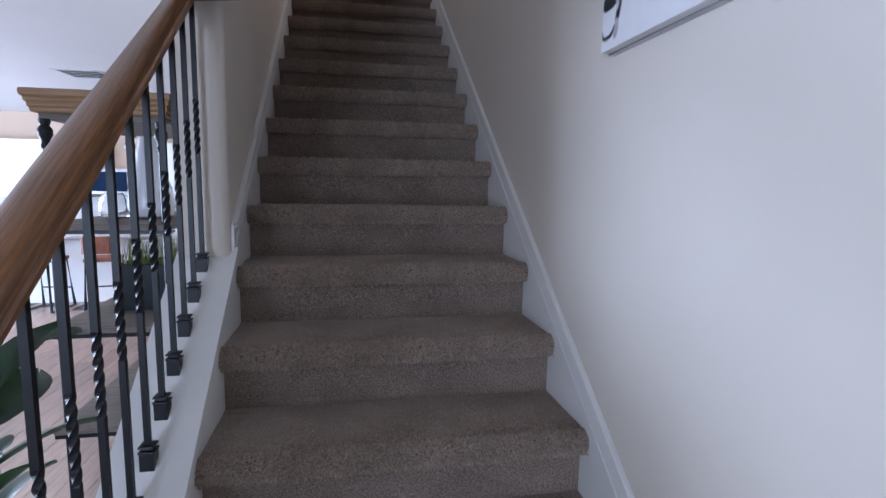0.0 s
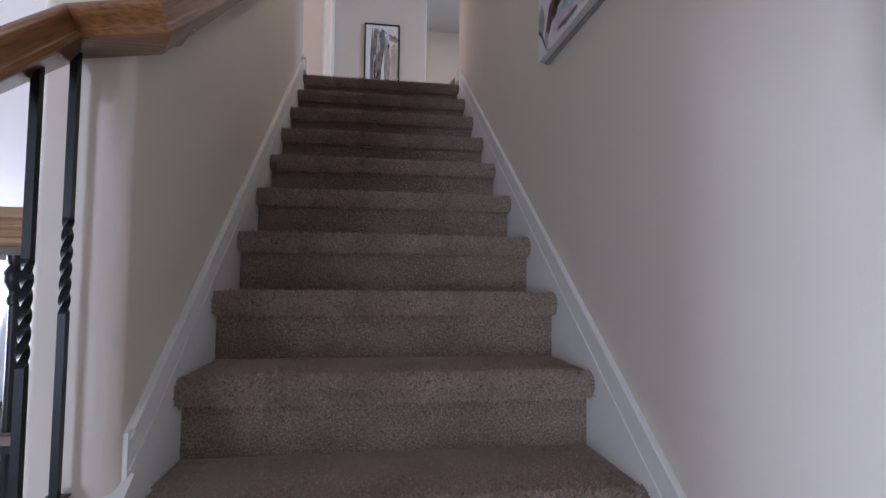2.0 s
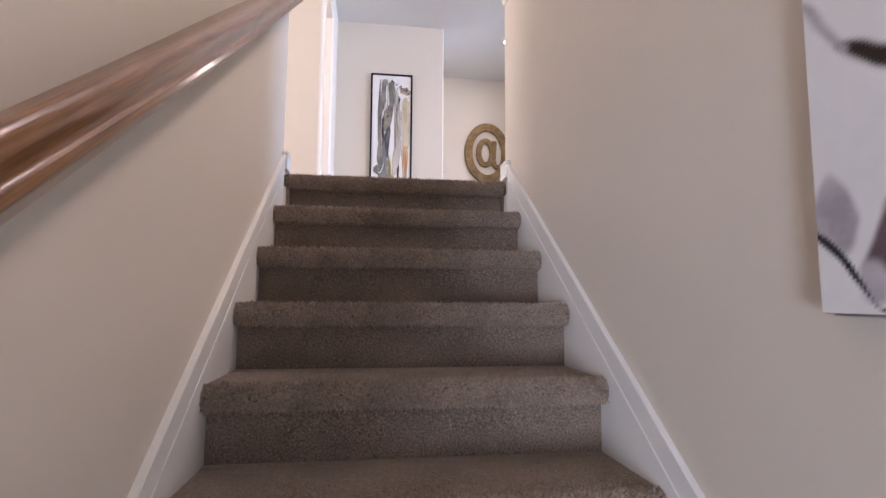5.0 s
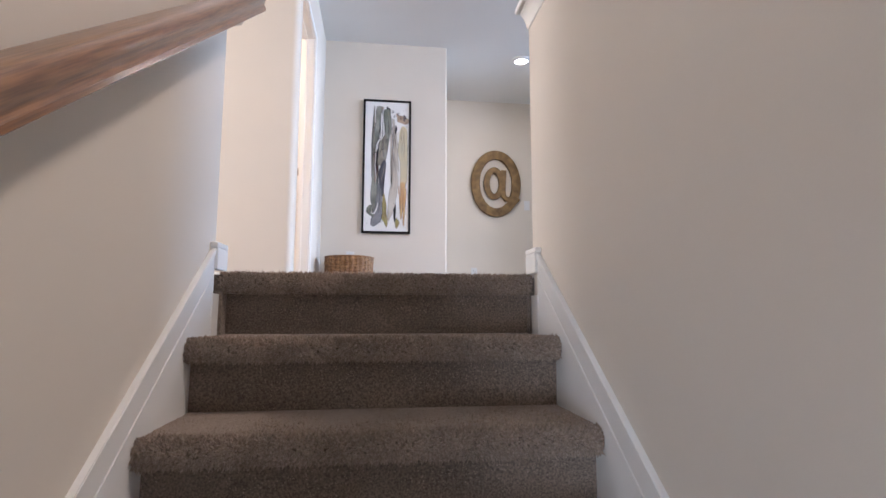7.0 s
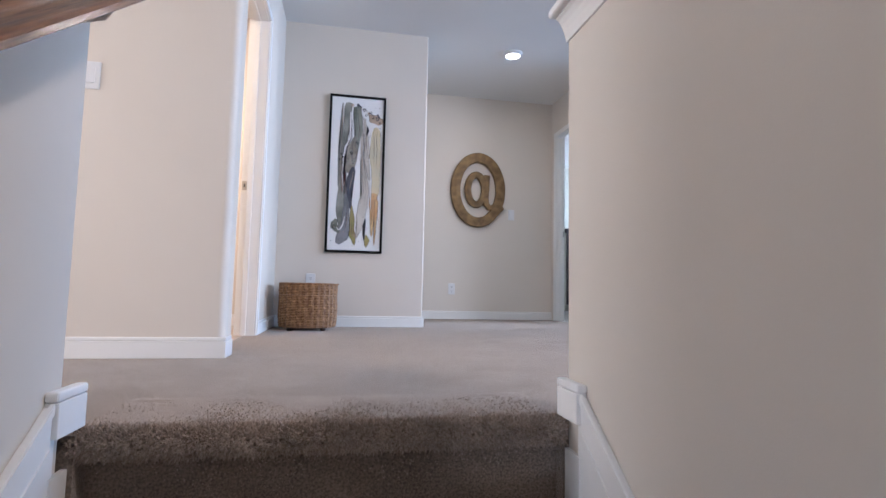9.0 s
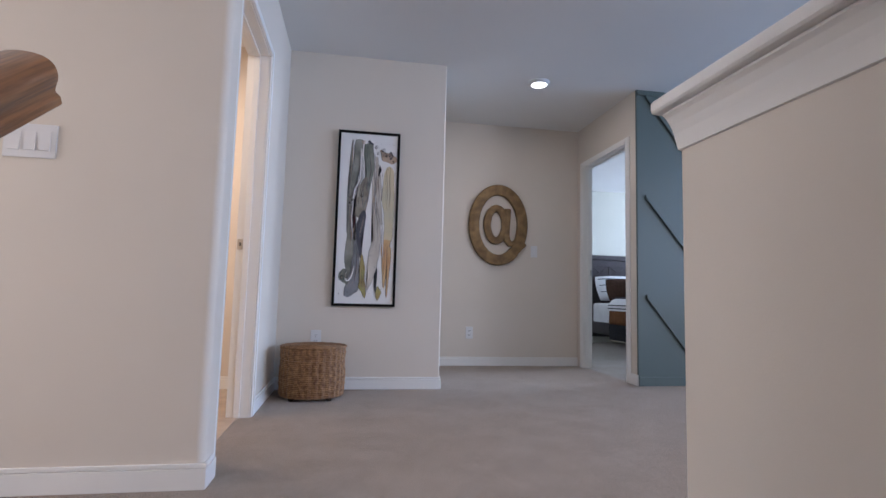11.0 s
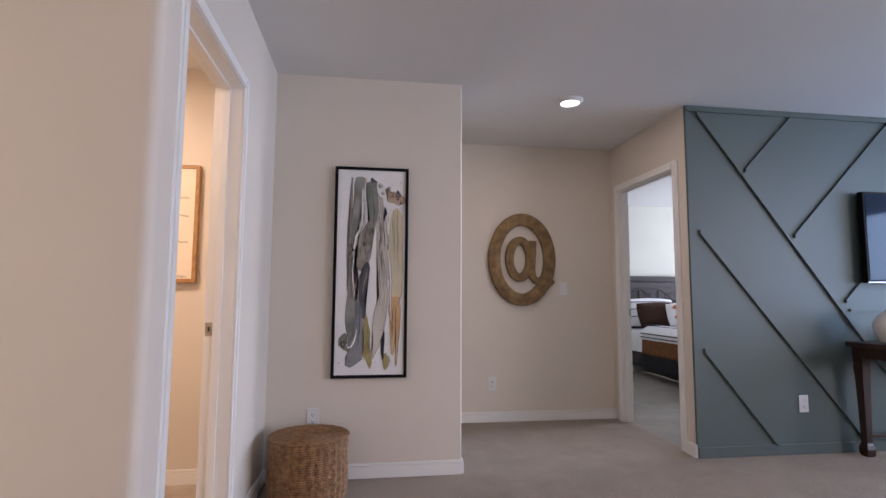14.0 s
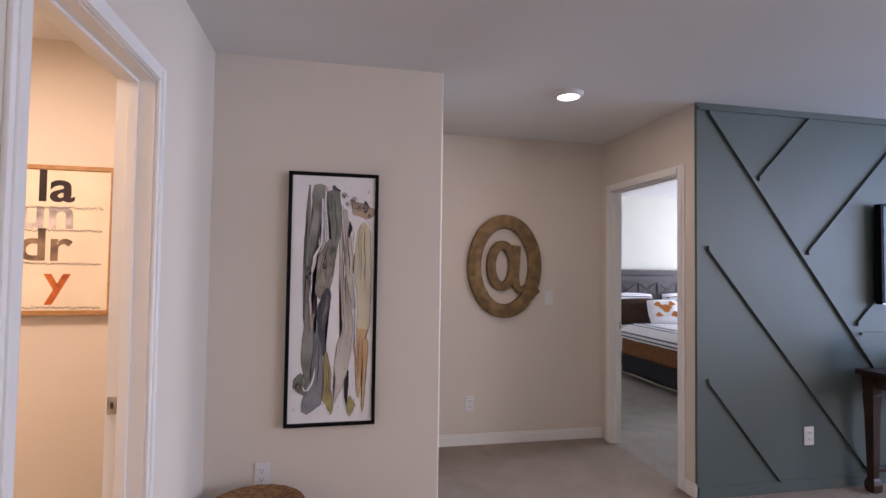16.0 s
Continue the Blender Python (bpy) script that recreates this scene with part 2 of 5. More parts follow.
def wall_box(x0, x1, y0, y1, z0, z1, corners=(), r=0.022):
    """A wall whose named upright corners, (x, y), are rounded drywall bullnoses."""
    bm = box(bmesh.new(), x0, x1, y0, y1, z0, z1)
    pick = [e for e in bm.edges if abs(e.verts[0].co.z - e.verts[1].co.z) > 0.01
            and any(abs(e.verts[0].co.x - cx) < 1e-4 and abs(e.verts[0].co.y - cy) < 1e-4 for cx, cy in corners)]
    if pick:
        bmesh.ops.bevel(bm, geom=pick, offset=r, segments=9, profile=0.5, affect="EDGES")
    return bm


def mesh(name, bm, material, smooth=False):
    me = bpy.data.meshes.new(name)
    bmesh.ops.recalc_face_normals(bm, faces=bm.faces)
    bm.to_mesh(me)
    bm.free()
    if smooth:
        me.shade_smooth()
        me.set_sharp_from_angle(angle=radians(38))
    for m in (material if isinstance(material, (list, tuple)) else [material]):
        me.materials.append(m)
    return me


def part(name, bm, material, parent=None, label="", smooth=False):
    """One mesh object out of bm, under a thing or a part."""
    ob = new(name, mesh(name, bm, material, smooth))
    if parent:
        ob.parent = parent
    return tagged(ob, label)


def structure(name, bm, material, label, category, smooth=False):
    return tagged(part(name, bm, material, None, "", smooth), label, category, kind="structure")


def thing(name, loc, label, category, group="", rz=0.0):
    ob = new(name)
    ob.empty_display_size = 0.1
    ob.matrix_world = pose(*loc, 0, 0, rz)
    return tagged(ob, label, category, group)


def prism(profile, axis, a, b, bm=None):
    """A closed 2D profile drawn out along an axis from a to b. Profile pairs are the two other axes, in order."""
    bm = bm or bmesh.new()
    rings = []
    for t in (a, b):
        ring = []
        for u, v in profile:
            co = {"x": (t, u, v), "y": (u, t, v), "z": (u, v, t)}[axis]
            ring.append(bm.verts.new(co))
        rings.append(ring)
    n = len(profile)
    for i in range(n):
        bm.faces.new((rings[0][i], rings[0][(i + 1) % n], rings[1][(i + 1) % n], rings[1][i]))
    bm.faces.new(rings[0][::-1])
    bm.faces.new(rings[1])
    return bm


def lathe(profile, seg=32, bm=None, centre=(0, 0)):
    """A turned shape out of (radius, height) pairs."""
    bm = bm or bmesh.new()
    rings = []
    for r, z in profile:
        rings.append([bm.verts.new((centre[0] + max(r, 1e-4) * math.cos(2 * math.pi * i / seg), centre[1] + max(r, 1e-4) * math.sin(2 * math.pi * i / seg), z)) for i in range(seg)])
    for k in range(len(rings) - 1):
        for i in range(seg):
            bm.faces.new((rings[k][i], rings[k][(i + 1) % seg], rings[k + 1][(i + 1) % seg], rings[k + 1][i]))
    bm.faces.new(rings[0][::-1])
    bm.faces.new(rings[-1])
    return bm


def sweep(section, path, bm=None, cap=True, grain={}):
    """A closed section (side, up) carried along a path of points, mitred where the path bends; grain: a stretch's material."""
    bm = bm or bmesh.new()
    pts = [Vector(p) for p in path]
    rings = []
    for i, p in enumerate(pts):
        d0 = (p - pts[i - 1]).normalized() if i else (pts[1] - p).normalized()
        d1 = (pts[i + 1] - p).normalized() if i < len(pts) - 1 else d0
        mid = (d0 + d1).normalized()
        side = mid.cross(Vector((0, 0, 1)))
        side = side.normalized() if side.length > 1e-6 else Vector((1, 0, 0))
        up = side.cross(mid).normalized()
        flat0, flat1 = Vector((d0.x, d0.y, 0)), Vector((d1.x, d1.y, 0))
        wide = 1.0
        if flat0.length > 1e-6 and flat1.length > 1e-6:
            wide = 1 / max(0.5, math.cos(flat0.angle(flat1) / 2))
        rings.append([bm.verts.new(p + side * u * wide + up * v) for u, v in section])
    n = len(section)
    for k in range(len(rings) - 1):
        for i in range(n):
            bm.faces.new((rings[k][i], rings[k][(i + 1) % n], rings[k + 1][(i + 1) % n], rings[k + 1][i])).material_index = grain.get(k, 0)
    if cap:
        bm.faces.new(rings[0][::-1])
        bm.faces.new(rings[-1])
    return bm


def rod(path, r, seg=10, bm=None):
    sec = [(r * math.cos(2 * math.pi * i / seg), r * math.sin(2 * math.pi * i / seg)) for i in range(seg)]
    return sweep(sec, path, bm)


def smooth_loop(points, n=8):
    """A closed Catmull-Rom curve through 2D points."""
    out = []
    k = len(points)
    for i in range(k):
        p = [Vector(points[(i + j - 1) % k]) for j in range(4)]
        for s in range(n):
            t = s / n
            out.append(0.5 * ((2 * p[1]) + (p[2] - p[0]) * t + (2 * p[0] - 5 * p[1] + 4 * p[2] - p[3]) * t * t + (3 * p[1] - p[0] - 3 * p[2] + p[3]) * t ** 3))
    return [(v.x, v.y) for v in out]


def patch(points, place, lift, bm=None):
    """A thin painted patch: a 2D outline, put in place by place(u, v, lift)."""
    bm = bm or bmesh.new()
    vs = [bm.verts.new(place(u, v, lift)) for u, v in points]
    f = bm.faces.new(vs)
    bmesh.ops.triangulate(bm, faces=[f])
    return bm


def lettering(text, size, depth, spread=0.0):
    """The mesh of a line of text in the built-in font, lying in its own xy plane."""
    cu = bpy.data.curves.new("letters", "FONT")
    cu.body, cu.size, cu.extrude, cu.offset = text, size, depth, spread
    ob = new("letters", cu)
    me = bpy.data.meshes.new_from_object(ob.evaluated_get(bpy.context.evaluated_depsgraph_get()))
    bpy.data.objects.remove(ob)
    return me

# ---- large structure: stairwell and lower storey ----
structure("ground", boxes((-60, 60, -60, 60, ZL - 0.5, ZL - 0.3)), mat("lawn", (0.06, 0.09, 0.03), 0.9, 0.3, 2), "mown lawn round the house", "ground")
floor_low = structure("floor_lower", boxes((-9.2, 0.2, -5.2, 9.2, ZL - 0.2, ZL - 0.012)), SLOT, "pinkish brown laminate plank floor", "floor")
structure("wall_stair_right", wall_box(RW, RW + 0.13, -5, 3.528, ZL - 0.1, 3.6805, [(RW, 3.528), (RW + 0.13, 3.528)], 0.012), WALL,
          "beige painted stair wall ending as a half wall", "wall")
structure("wall_stair_left", wall_box(LW - 0.165, LW, 1.086, 3.50, ZL - 0.1, CU + 0.05, [(LW, 1.086), (LW - 0.165, 1.086), (LW, 3.50), (LW - 0.165, 3.50)], 0.026), WALL,
          "beige painted stair wall with rounded corners", "wall")
structure("wall_over_opening", boxes((LW - 0.165, LW, -1.1, 1.086, CL, CU + 0.05), (LW, RW, -1.1, -1.0, CL, CU + 0.05)), WALL, "plain wall above the stair opening", "wall")
structure("wall_entry", boxes((-9.2, -4.0, -5.2, -5, ZL, CL), (-2.4, 0.2, -5.2, -5, ZL, CL), (-4.0, -2.4, -5.2, -5, ZL + 2.5, CL), (-4.0, -2.4, -5.2, -5, ZL, ZL + 0.35)), WALL, "beige entry wall with a wide window", "wall")
structure("wall_window_side", boxes((-9.2, -9, -5.2, 1.6, ZL, CL), (-9.2, -9, 6.8, 9.2, ZL, CL), (-9.2, -9, 1.6, 6.8, ZL + 2.42, CL), (-9.2, -9, 1.6, 6.8, ZL, ZL + 0.4)), WALL, "beige wall with a large window", "wall")
structure("wall_kitchen", boxes((-9.2, LW, 9.0, 9.2, ZL, CL)), TANWALL, "tan kitchen wall above white cabinets", "wall")
structure("ceiling_lower", boxes((-9.2, LW - 0.165, -5.2, 9.2, CL, CL + 0.2), (LW - 0.165, RW + 0.13, -5.2, -1.0, CL, CL + 0.2)), CEIL, "white textured drywall ceiling", "ceiling")

# knee wall under the balusters, with its sloping painted top
K0, K1, KX0, KX1 = -0.52, 1.125, -1.212, -1.022
KT = 0.040                          # the knee wall's top above the step noses
knee = structure("knee_wall", prism([(K0, ZL - 0.05), (1.30, ZL - 0.05), (1.30, nose(1.0)), (K1, nose(K1) + KT), (K0, nose(K0) + KT)], "x", KX0, KX1), TRIM,
                 "white painted knee wall under the stair railing", "wall")

# ---- stairs ----
stair = thing("staircase", (0, 0, ZL), "straight flight of closed stairs covered in taupe carpet", "stairs")


def step_mesh():
    """One carpeted step: riser, rolled nose and tread, with the uneven surface of the pile."""
    prof = []
    for i in range(13):
        prof.append((0.050, -RISE + (RISE - 0.066) * i / 12))
    prof += [(0.044, -0.066), (0.030, -0.064)]
    for i in range(13):
        a = -math.pi * 0.5 - math.pi * i / 12
        prof.append((0.029 + 0.031 * math.cos(a), -0.030 + 0.030 * math.sin(a)))
    for i in range(1, 25):
        prof.append((0.029 + (RUN + 0.022) * i / 24, 0.0))
    nx = 200
    bm = bmesh.new()
    grid = []
    for j, (py, pz) in enumerate(prof):
        row = []
        q, r = prof[max(0, j - 1)], prof[min(len(prof) - 1, j + 1)]
        ny, nz = -(r[1] - q[1]), (r[0] - q[0])
        ln = math.hypot(ny, nz) or 1
        ny, nz = ny / ln, nz / ln
        nosey = 15 <= j <= 29
        amp = 0.0032 if nosey else 0.0007
        if j > len(prof) - 4 or j < 2:
            amp = 0.0
        for i in range(nx + 1):
            x = -1.034 + 1.041 * i / nx
            d = amp * noise.noise(Vector((x * 150, py * 150, pz * 150))) + (0.0045 * noise.noise(Vector((x * 6, py * 5, pz * 9 + 4))) if amp else 0)
            row.append(bm.verts.new((x, py + ny * d, pz + nz * d)))
        grid.append(row)
    for j in range(len(grid) - 1):
        for i in range(nx):
            bm.faces.new((grid[j][i], grid[j][i + 1], grid[j + 1][i + 1], grid[j + 1][i]))
    rt = random.Random(7)

    def tuft(x, y, z, ny, nz, h, w):
        """One yarn tuft: a small leaning three-sided spike."""
        tip = Vector((x + rt.uniform(-1, 1) * h * 0.7, y + ny * h + rt.uniform(-1, 1) * h * 0.6, z + nz * h + rt.uniform(-1, 1) * h * 0.4))
        a0 = rt.uniform(0, 6.28)
        base = []
        for k in range(3):
            ca, sa = math.cos(a0 + k * 2.094) * w, math.sin(a0 + k * 2.094) * w
            base.append(bm.verts.new((x + ca, y + sa * nz - ny * 0.001, z - sa * ny - nz * 0.001)))
        t = bm.verts.new(tip)
        for k in range(3):
            bm.faces.new((base[k], base[(k + 1) % 3], t)).material_index = 1

    for _ in range(7200):
        a = -math.pi / 2 - math.pi * rt.uniform(0.12, 1.0)
        ca, sa = math.cos(a), math.sin(a)
        tuft(rt.uniform(-1.032, 0.005), 0.029 + 0.031 * ca, -0.030 + 0.030 * sa, ca, sa, rt.uniform(0.005, 0.013), rt.uniform(0.0034, 0.0064))
    for _ in range(4200):
        k = rt.uniform(0, 1) ** 3
        tuft(rt.uniform(-1.032, 0.005), 0.029 + k * (RUN - 0.03), 0.0, 0, 1, rt.uniform(0.003, 0.006) * (1 - 0.75 * k), rt.uniform(0.002, 0.0036))
    for _ in range(1200):
        tuft(rt.uniform(-1.032, 0.005), 0.050, rt.uniform(-RISE + 0.005, -0.065), -1, 0, rt.uniform(0.001, 0.0024), rt.uniform(0.0016, 0.003))
    return mesh("step", bm, [CARPET, CARPETLIT])


STEP = step_mesh()
for m in range(-1, 15):
    s = new("step", STEP)
    s.parent = stair
    s.location = (0, (m - 1) * RUN, m * RISE - ZL + 0.005)

# skirting along both walls: a board and a two-step moulding
for side, xa, xb, ya, yb in (("right", 0.007, RW, -0.62, 3.45), ("left", -1.031, LW, 1.112, 3.45)):
    out = -1 if side == "right" else 1
    sk = structure("stair_skirting_" + side, prism([(ya, nose(ya) - 0.26), (yb, nose(yb) - 0.26), (yb, nose(yb) + 0.128), (ya, nose(ya) + 0.128)], "x", min(xa, xb), max(xa, xb)), TRIM,
                   "white painted skirting board along the stairs", "skirting board")
    for nm, lo, hi, d in (("bead", 0.050, 0.059, 0.008), ("band", 0.060, 0.1155, 0.007), ("moulding", 0.116, 0.136, 0.011)):
        x2 = xa + out * d
        yc = ya + (0.075 * (0.136 - lo) / 0.08 if side == "left" else 0)
        bm = prism([(yc, nose(yc) + lo), (yb - 0.026, nose(yb - 0.026) + lo), (yb - 0.026, nose(yb - 0.026) + hi), (ya, nose(ya) + hi)], "x", min(xa, x2), max(xa, x2))
        bmesh.ops.bevel(bm, geom=[e for e in bm.edges if abs(e.verts[0].co.x - e.verts[1].co.x) < 1e-5], offset=0.002, segments=2, affect="EDGES")
        part(nm, bm, TRIM, sk)
    x2 = xa + out * 0.016
    bm = box(bmesh.new(), min(x2, xb), max(x2, xb), 3.425, 3.53, ZU + 0.012, ZU + 0.078, 0.002)
    box(bm, min(x2 + out * 0.0, xb), max(x2 + out * 0.0, xb), 3.421, 3.534, ZU + 0.0785, ZU + 0.098, 0.007, 3)
    wx = -1.0285 if side == "left" else 0.0045
    part("end_board", boxes((min(wx, xb), max(wx, xb), 3.44, 3.5575, ZU - 0.24, ZU - 0.062)), TRIM, sk)
    part("plinth_block", bm, TRIM, sk, "white skirting return at the top step")
structure("baseboard_lower", boxes((0.001, RW, -5, -0.62, ZL, ZL + 0.09), bevel=0.004), TRIM, "white baseboard", "baseboard")

# ---- stair railing ----
railing = thing("stair_railing", (0, 0, ZL), "oak handrail on black twisted iron balusters", "railing")
HALF = [(0.0255, -0.034), (0.028, -0.0315), (0.028, -0.0215), (0.025, -0.017), (0.0245, -0.013), (0.027, -0.006), (0.030, 0.001), (0.0315, 0.008), (0.0315, 0.0145), (0.030, 0.021), (0.0265, 0.027), (0.021, 0.0315), (0.013, 0.0345), (0.005, 0.0358)]
SEC = HALF + [(-u, v) for u, v in HALF[::-1]]
SECW = [(u * 1.22, v * 0.98) for u, v in SEC]
RAIL_LOW, RAIL_HIGH, JOG, RX = 0.920, 0.952, 1.868 - ZL, -1.118
ya, yb = (JOG + ZL - RISE - RAIL_LOW) / SLOPE, (JOG + ZL - RISE - RAIL_HIGH) / SLOPE
hand = part("handrail", sweep(SECW, [(RX, -0.62, nose(-0.62) + RAIL_LOW - ZL), (RX, 0.2, nose(0.2) + RAIL_LOW - ZL), (RX, ya, JOG), (-0.957, yb - 0.004, JOG),
                                  (-0.957, 2.3, nose(2.3) + RAIL_HIGH - ZL), (-0.957, 3.485, nose(3.485) + RAIL_HIGH - ZL)], None, True, {2: 1}), [OAK, OAKX], railing, "rounded oak handrail with a satin varnish", True)
BAL = RAIL_LOW - KT - 0.03


def baluster_mesh():
    """A square iron bar with a twisted middle."""
    bm = bmesh.new()
    h, rings = 0.0066, []
    levels = [0, 0.43 * BAL] + [0.43 * BAL + 0.20 * BAL * i / 40 for i in range(1, 41)] + [BAL]
    for z in levels:
        t = min(1, max(0, (z - 0.43 * BAL) / (0.20 * BAL)))
        a = t * math.pi * 3.0
        rings.append([bm.verts.new((math.cos(a) * u - math.sin(a) * v, math.sin(a) * u + math.cos(a) * v, z)) for u, v in ((-h, -h), (h, -h), (h, h), (-h, h))])
    for k in range(len(rings) - 1):
        for i in range(4):
            bm.faces.new((rings[k][i], rings[k][(i + 1) % 4], rings[k + 1][(i + 1) % 4], rings[k + 1][i]))
    return mesh("baluster", bm, IRON)


def shoe_mesh():
    """The cast shoe at a baluster's foot: a block with a stepped, sloping collar."""
    bm = prism([(-0.016, -0.020), (0.016, 0.004), (0.016, 0.030), (-0.016, 0.030)], "x", -0.016, 0.016)
    box(bm, -0.0185, 0.0185, -0.0185, 0.0185, 0.031, 0.036, 0.002)
    box(bm, -0.013, 0.013, -0.013, 0.013, 0.037, 0.043, 0.002)
    box(bm, -0.0175, 0.0175, -0.0175, 0.0175, 0.044, 0.049, 0.002)
    return mesh("shoe", bm, IRON)


BALM, SHOE = baluster_mesh(), shoe_mesh()
for k in range(15):
    y = 1.047 - 0.1047 * k
    b = new("baluster", BALM)
    b.parent, b.location = railing, (RX, y, nose(y) + KT - ZL)
    f = new("shoe", SHOE)
    f.parent = b
for y in (1.125, 2.35, 3.38):
    z = nose(y) + RAIL_HIGH - ZL
    bm = lathe([(0.0, 0), (0.018, 0), (0.019, 0.004), (0.010, 0.008)], 20)
    bmesh.ops.transform(bm, matrix=pose(LW, y, z - 0.080, 0, 90), verts=bm.verts)
    rod([(LW + 0.004, y, z - 0.080), (LW + 0.035, y, z - 0.078), (LW + 0.066, y + 0.004, z - 0.068), (LW + 0.083, y + 0.008, z - 0.038)], 0.0064, 10, bm)
    box(bm, LW + 0.066, LW + 0.094, y - 0.012, y + 0.014, z - 0.044, z - 0.034)
    part("bracket", bm, STEEL, railing, "small nickel wall bracket", True)

# ---- half wall cap ----
cap = thing("half_wall_cap", (0, 0, 3.655), "white moulded cap on the half wall", "trim")
part("board", box(bmesh.new(), -0.032, RW + 0.13 + 0.047, -1.0, 3.541, 0.088, 0.112, 0.009, 3), TRIM, cap)
cove = [(0.0, 0.0), (-0.004, 0.001), (-0.007, 0.012), (-0.011, 0.026), (-0.017, 0.040), (-0.025, 0.052), (-0.031, 0.057), (-0.031, 0.061)]
bm = prism([(RW + u, v + 0.026) for u, v in cove] + [(RW + 0.13 - u, v + 0.026) for u, v in cove[::-1]], "y", -1.0, 3.525)
part("cove", bm, TRIM, cap)
bm = prism([(3.525 - u * 0.3, v + 0.026) for u, v in cove] + [(3.49, 0.087), (3.49, 0.026)], "x", RW + 0.002, RW + 0.128)
part("end_cove", bm, TRIM, cap)

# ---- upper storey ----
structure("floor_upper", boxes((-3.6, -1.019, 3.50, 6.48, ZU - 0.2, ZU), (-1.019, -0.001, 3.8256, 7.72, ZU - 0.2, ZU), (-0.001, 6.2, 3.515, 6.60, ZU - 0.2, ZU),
                               (RW + 0.13, 6.2, -1.0, 3.515, ZU - 0.2, ZU), (-0.001, 1.74, 6.60, 7.72, ZU - 0.2, ZU)), CARPETDIM, "taupe cut-pile carpet", "floor")
BEDCARPET = carpet_mat("bedroom_carpet", (0.25, 0.25, 0.235), (0.13, 0.13, 0.12))
structure("floor_bedroom", boxes((1.74, 7.2, 6.60, 10.5, ZU - 0.2, ZU - 0.001)), BEDCARPET, "grey cut-pile bedroom carpet", "floor")
structure("floor_laundry", boxes((-2.9, -1.10, 4.77, 6.50, ZU - 0.1, ZU + 0.003)), VINYL, "mottled tan vinyl laundry floor", "floor")
structure("ceiling_upper", boxes((-3.7, 7.2, -1.1, 10.6, CU, CU + 0.15)), CEIL, "white textured drywall ceiling", "ceiling")
structure("wall_facing_stairs", wall_box(-3.6, -0.999, 4.65, 4.77, ZU, CU, [(-0.999, 4.65)], 0.03), WALL, "beige wall facing the stairs with a rounded corner", "wall")
structure("wall_hall_end", boxes((-3.7, -3.6, 3.3, 3.62, ZU, CU), (-3.7, -3.6, 4.5, 6.6, ZU, CU), (-3.7, -3.6, 3.62, 4.5, ZU, ZU + 0.25), (-3.7, -3.6, 3.62, 4.5, 4.75, CU), (-3.6, LW - 0.165, 3.36, 3.50, ZU, CU)), WALL, "beige hall wall with a window at its end", "wall")
structure("wall_laundry_door", boxes((-1.16, -1.045, 4.77, 4.93, ZU, CU), (-1.16, -1.045, 5.67, 6.478, ZU, CU), (-1.16, -1.045, 4.93, 5.67, 4.75, CU)), WALL, "beige wall with the laundry doorway", "wall")
structure("wall_laundry_back", boxes((-2.9, -1.10, 6.50, 6.6, ZU, CU), (-3.0, -2.9, 4.7, 6.6, ZU, CU)), WALL, "beige laundry wall", "wall")
structure("wall_painting", wall_box(-1.10, 0.104, 6.478, 7.80, ZU, CU, [(0.104, 6.478)], 0.012), WALL, "beige wall with the tall framed painting", "wall")
structure("wall_alcove", boxes((0.105, 1.80, 7.711, 7.83, ZU, CU)), WALL, "beige alcove wall with the brass sign", "wall")
GY = 6.565
structure("wall_bedroom_door", boxes((1.715, 1.80, GY + 0.021, 6.728, ZU, CU), (1.715, 1.80, 7.572, 7.71, ZU, CU), (1.715, 1.80, 6.728, 7.572, 4.76, CU)), WALL, "beige wall with the bedroom doorway", "wall")
accent = structure("wall_accent", boxes((1.715, 6.0, GY, GY + 0.02, ZU, CU), (1.801, 6.0, GY + 0.02, GY + 0.11, ZU, CU)), GREEN, "sage green accent wall with slanting battens", "wall")
structure("wall_loft_window", boxes((6.0, 6.2, -1.1, 0.2, ZU, CU), (6.0, 6.2, 2.8, 3.7, ZU, CU), (6.0, 6.2, 0.2, 2.8, ZU, 3.6), (6.0, 6.2, 0.2, 2.8, 4.95, CU), (6.0, 6.2, 6.2, 6.7, ZU, CU), (6.0, 6.2, 3.7, 6.2, ZU, 3.55), (6.0, 6.2, 3.7, 6.2, 4.95, CU)), WALL, "beige loft wall with a window", "wall")
structure("wall_loft_south", boxes((RW, 6.2, -1.1, -1.0, ZU, CU)), WALL, "plain beige loft wall", "wall")
structure("wall_bedroom_far", boxes((1.80, 7.2, 10.42, 10.55, ZU, CU)), mat("pale_bedroom_paint", (0.62, 0.62, 0.54), 0.7, 0.02, 2, 0.08, 240), "pale bedroom wall behind the bed", "wall")
structure("wall_bedroom_side", boxes((7.0, 7.2, 6.6, 7.9, ZU, CU), (7.0, 7.2, 9.7, 10.5, ZU, CU), (7.0, 7.2, 7.9, 9.7, ZU, 3.5), (7.0, 7.2, 7.9, 9.7, 4.9, CU), (1.70, 1.80, 7.83, 10.5, ZU, CU)), WALL, "beige bedroom wall with a window", "wall")


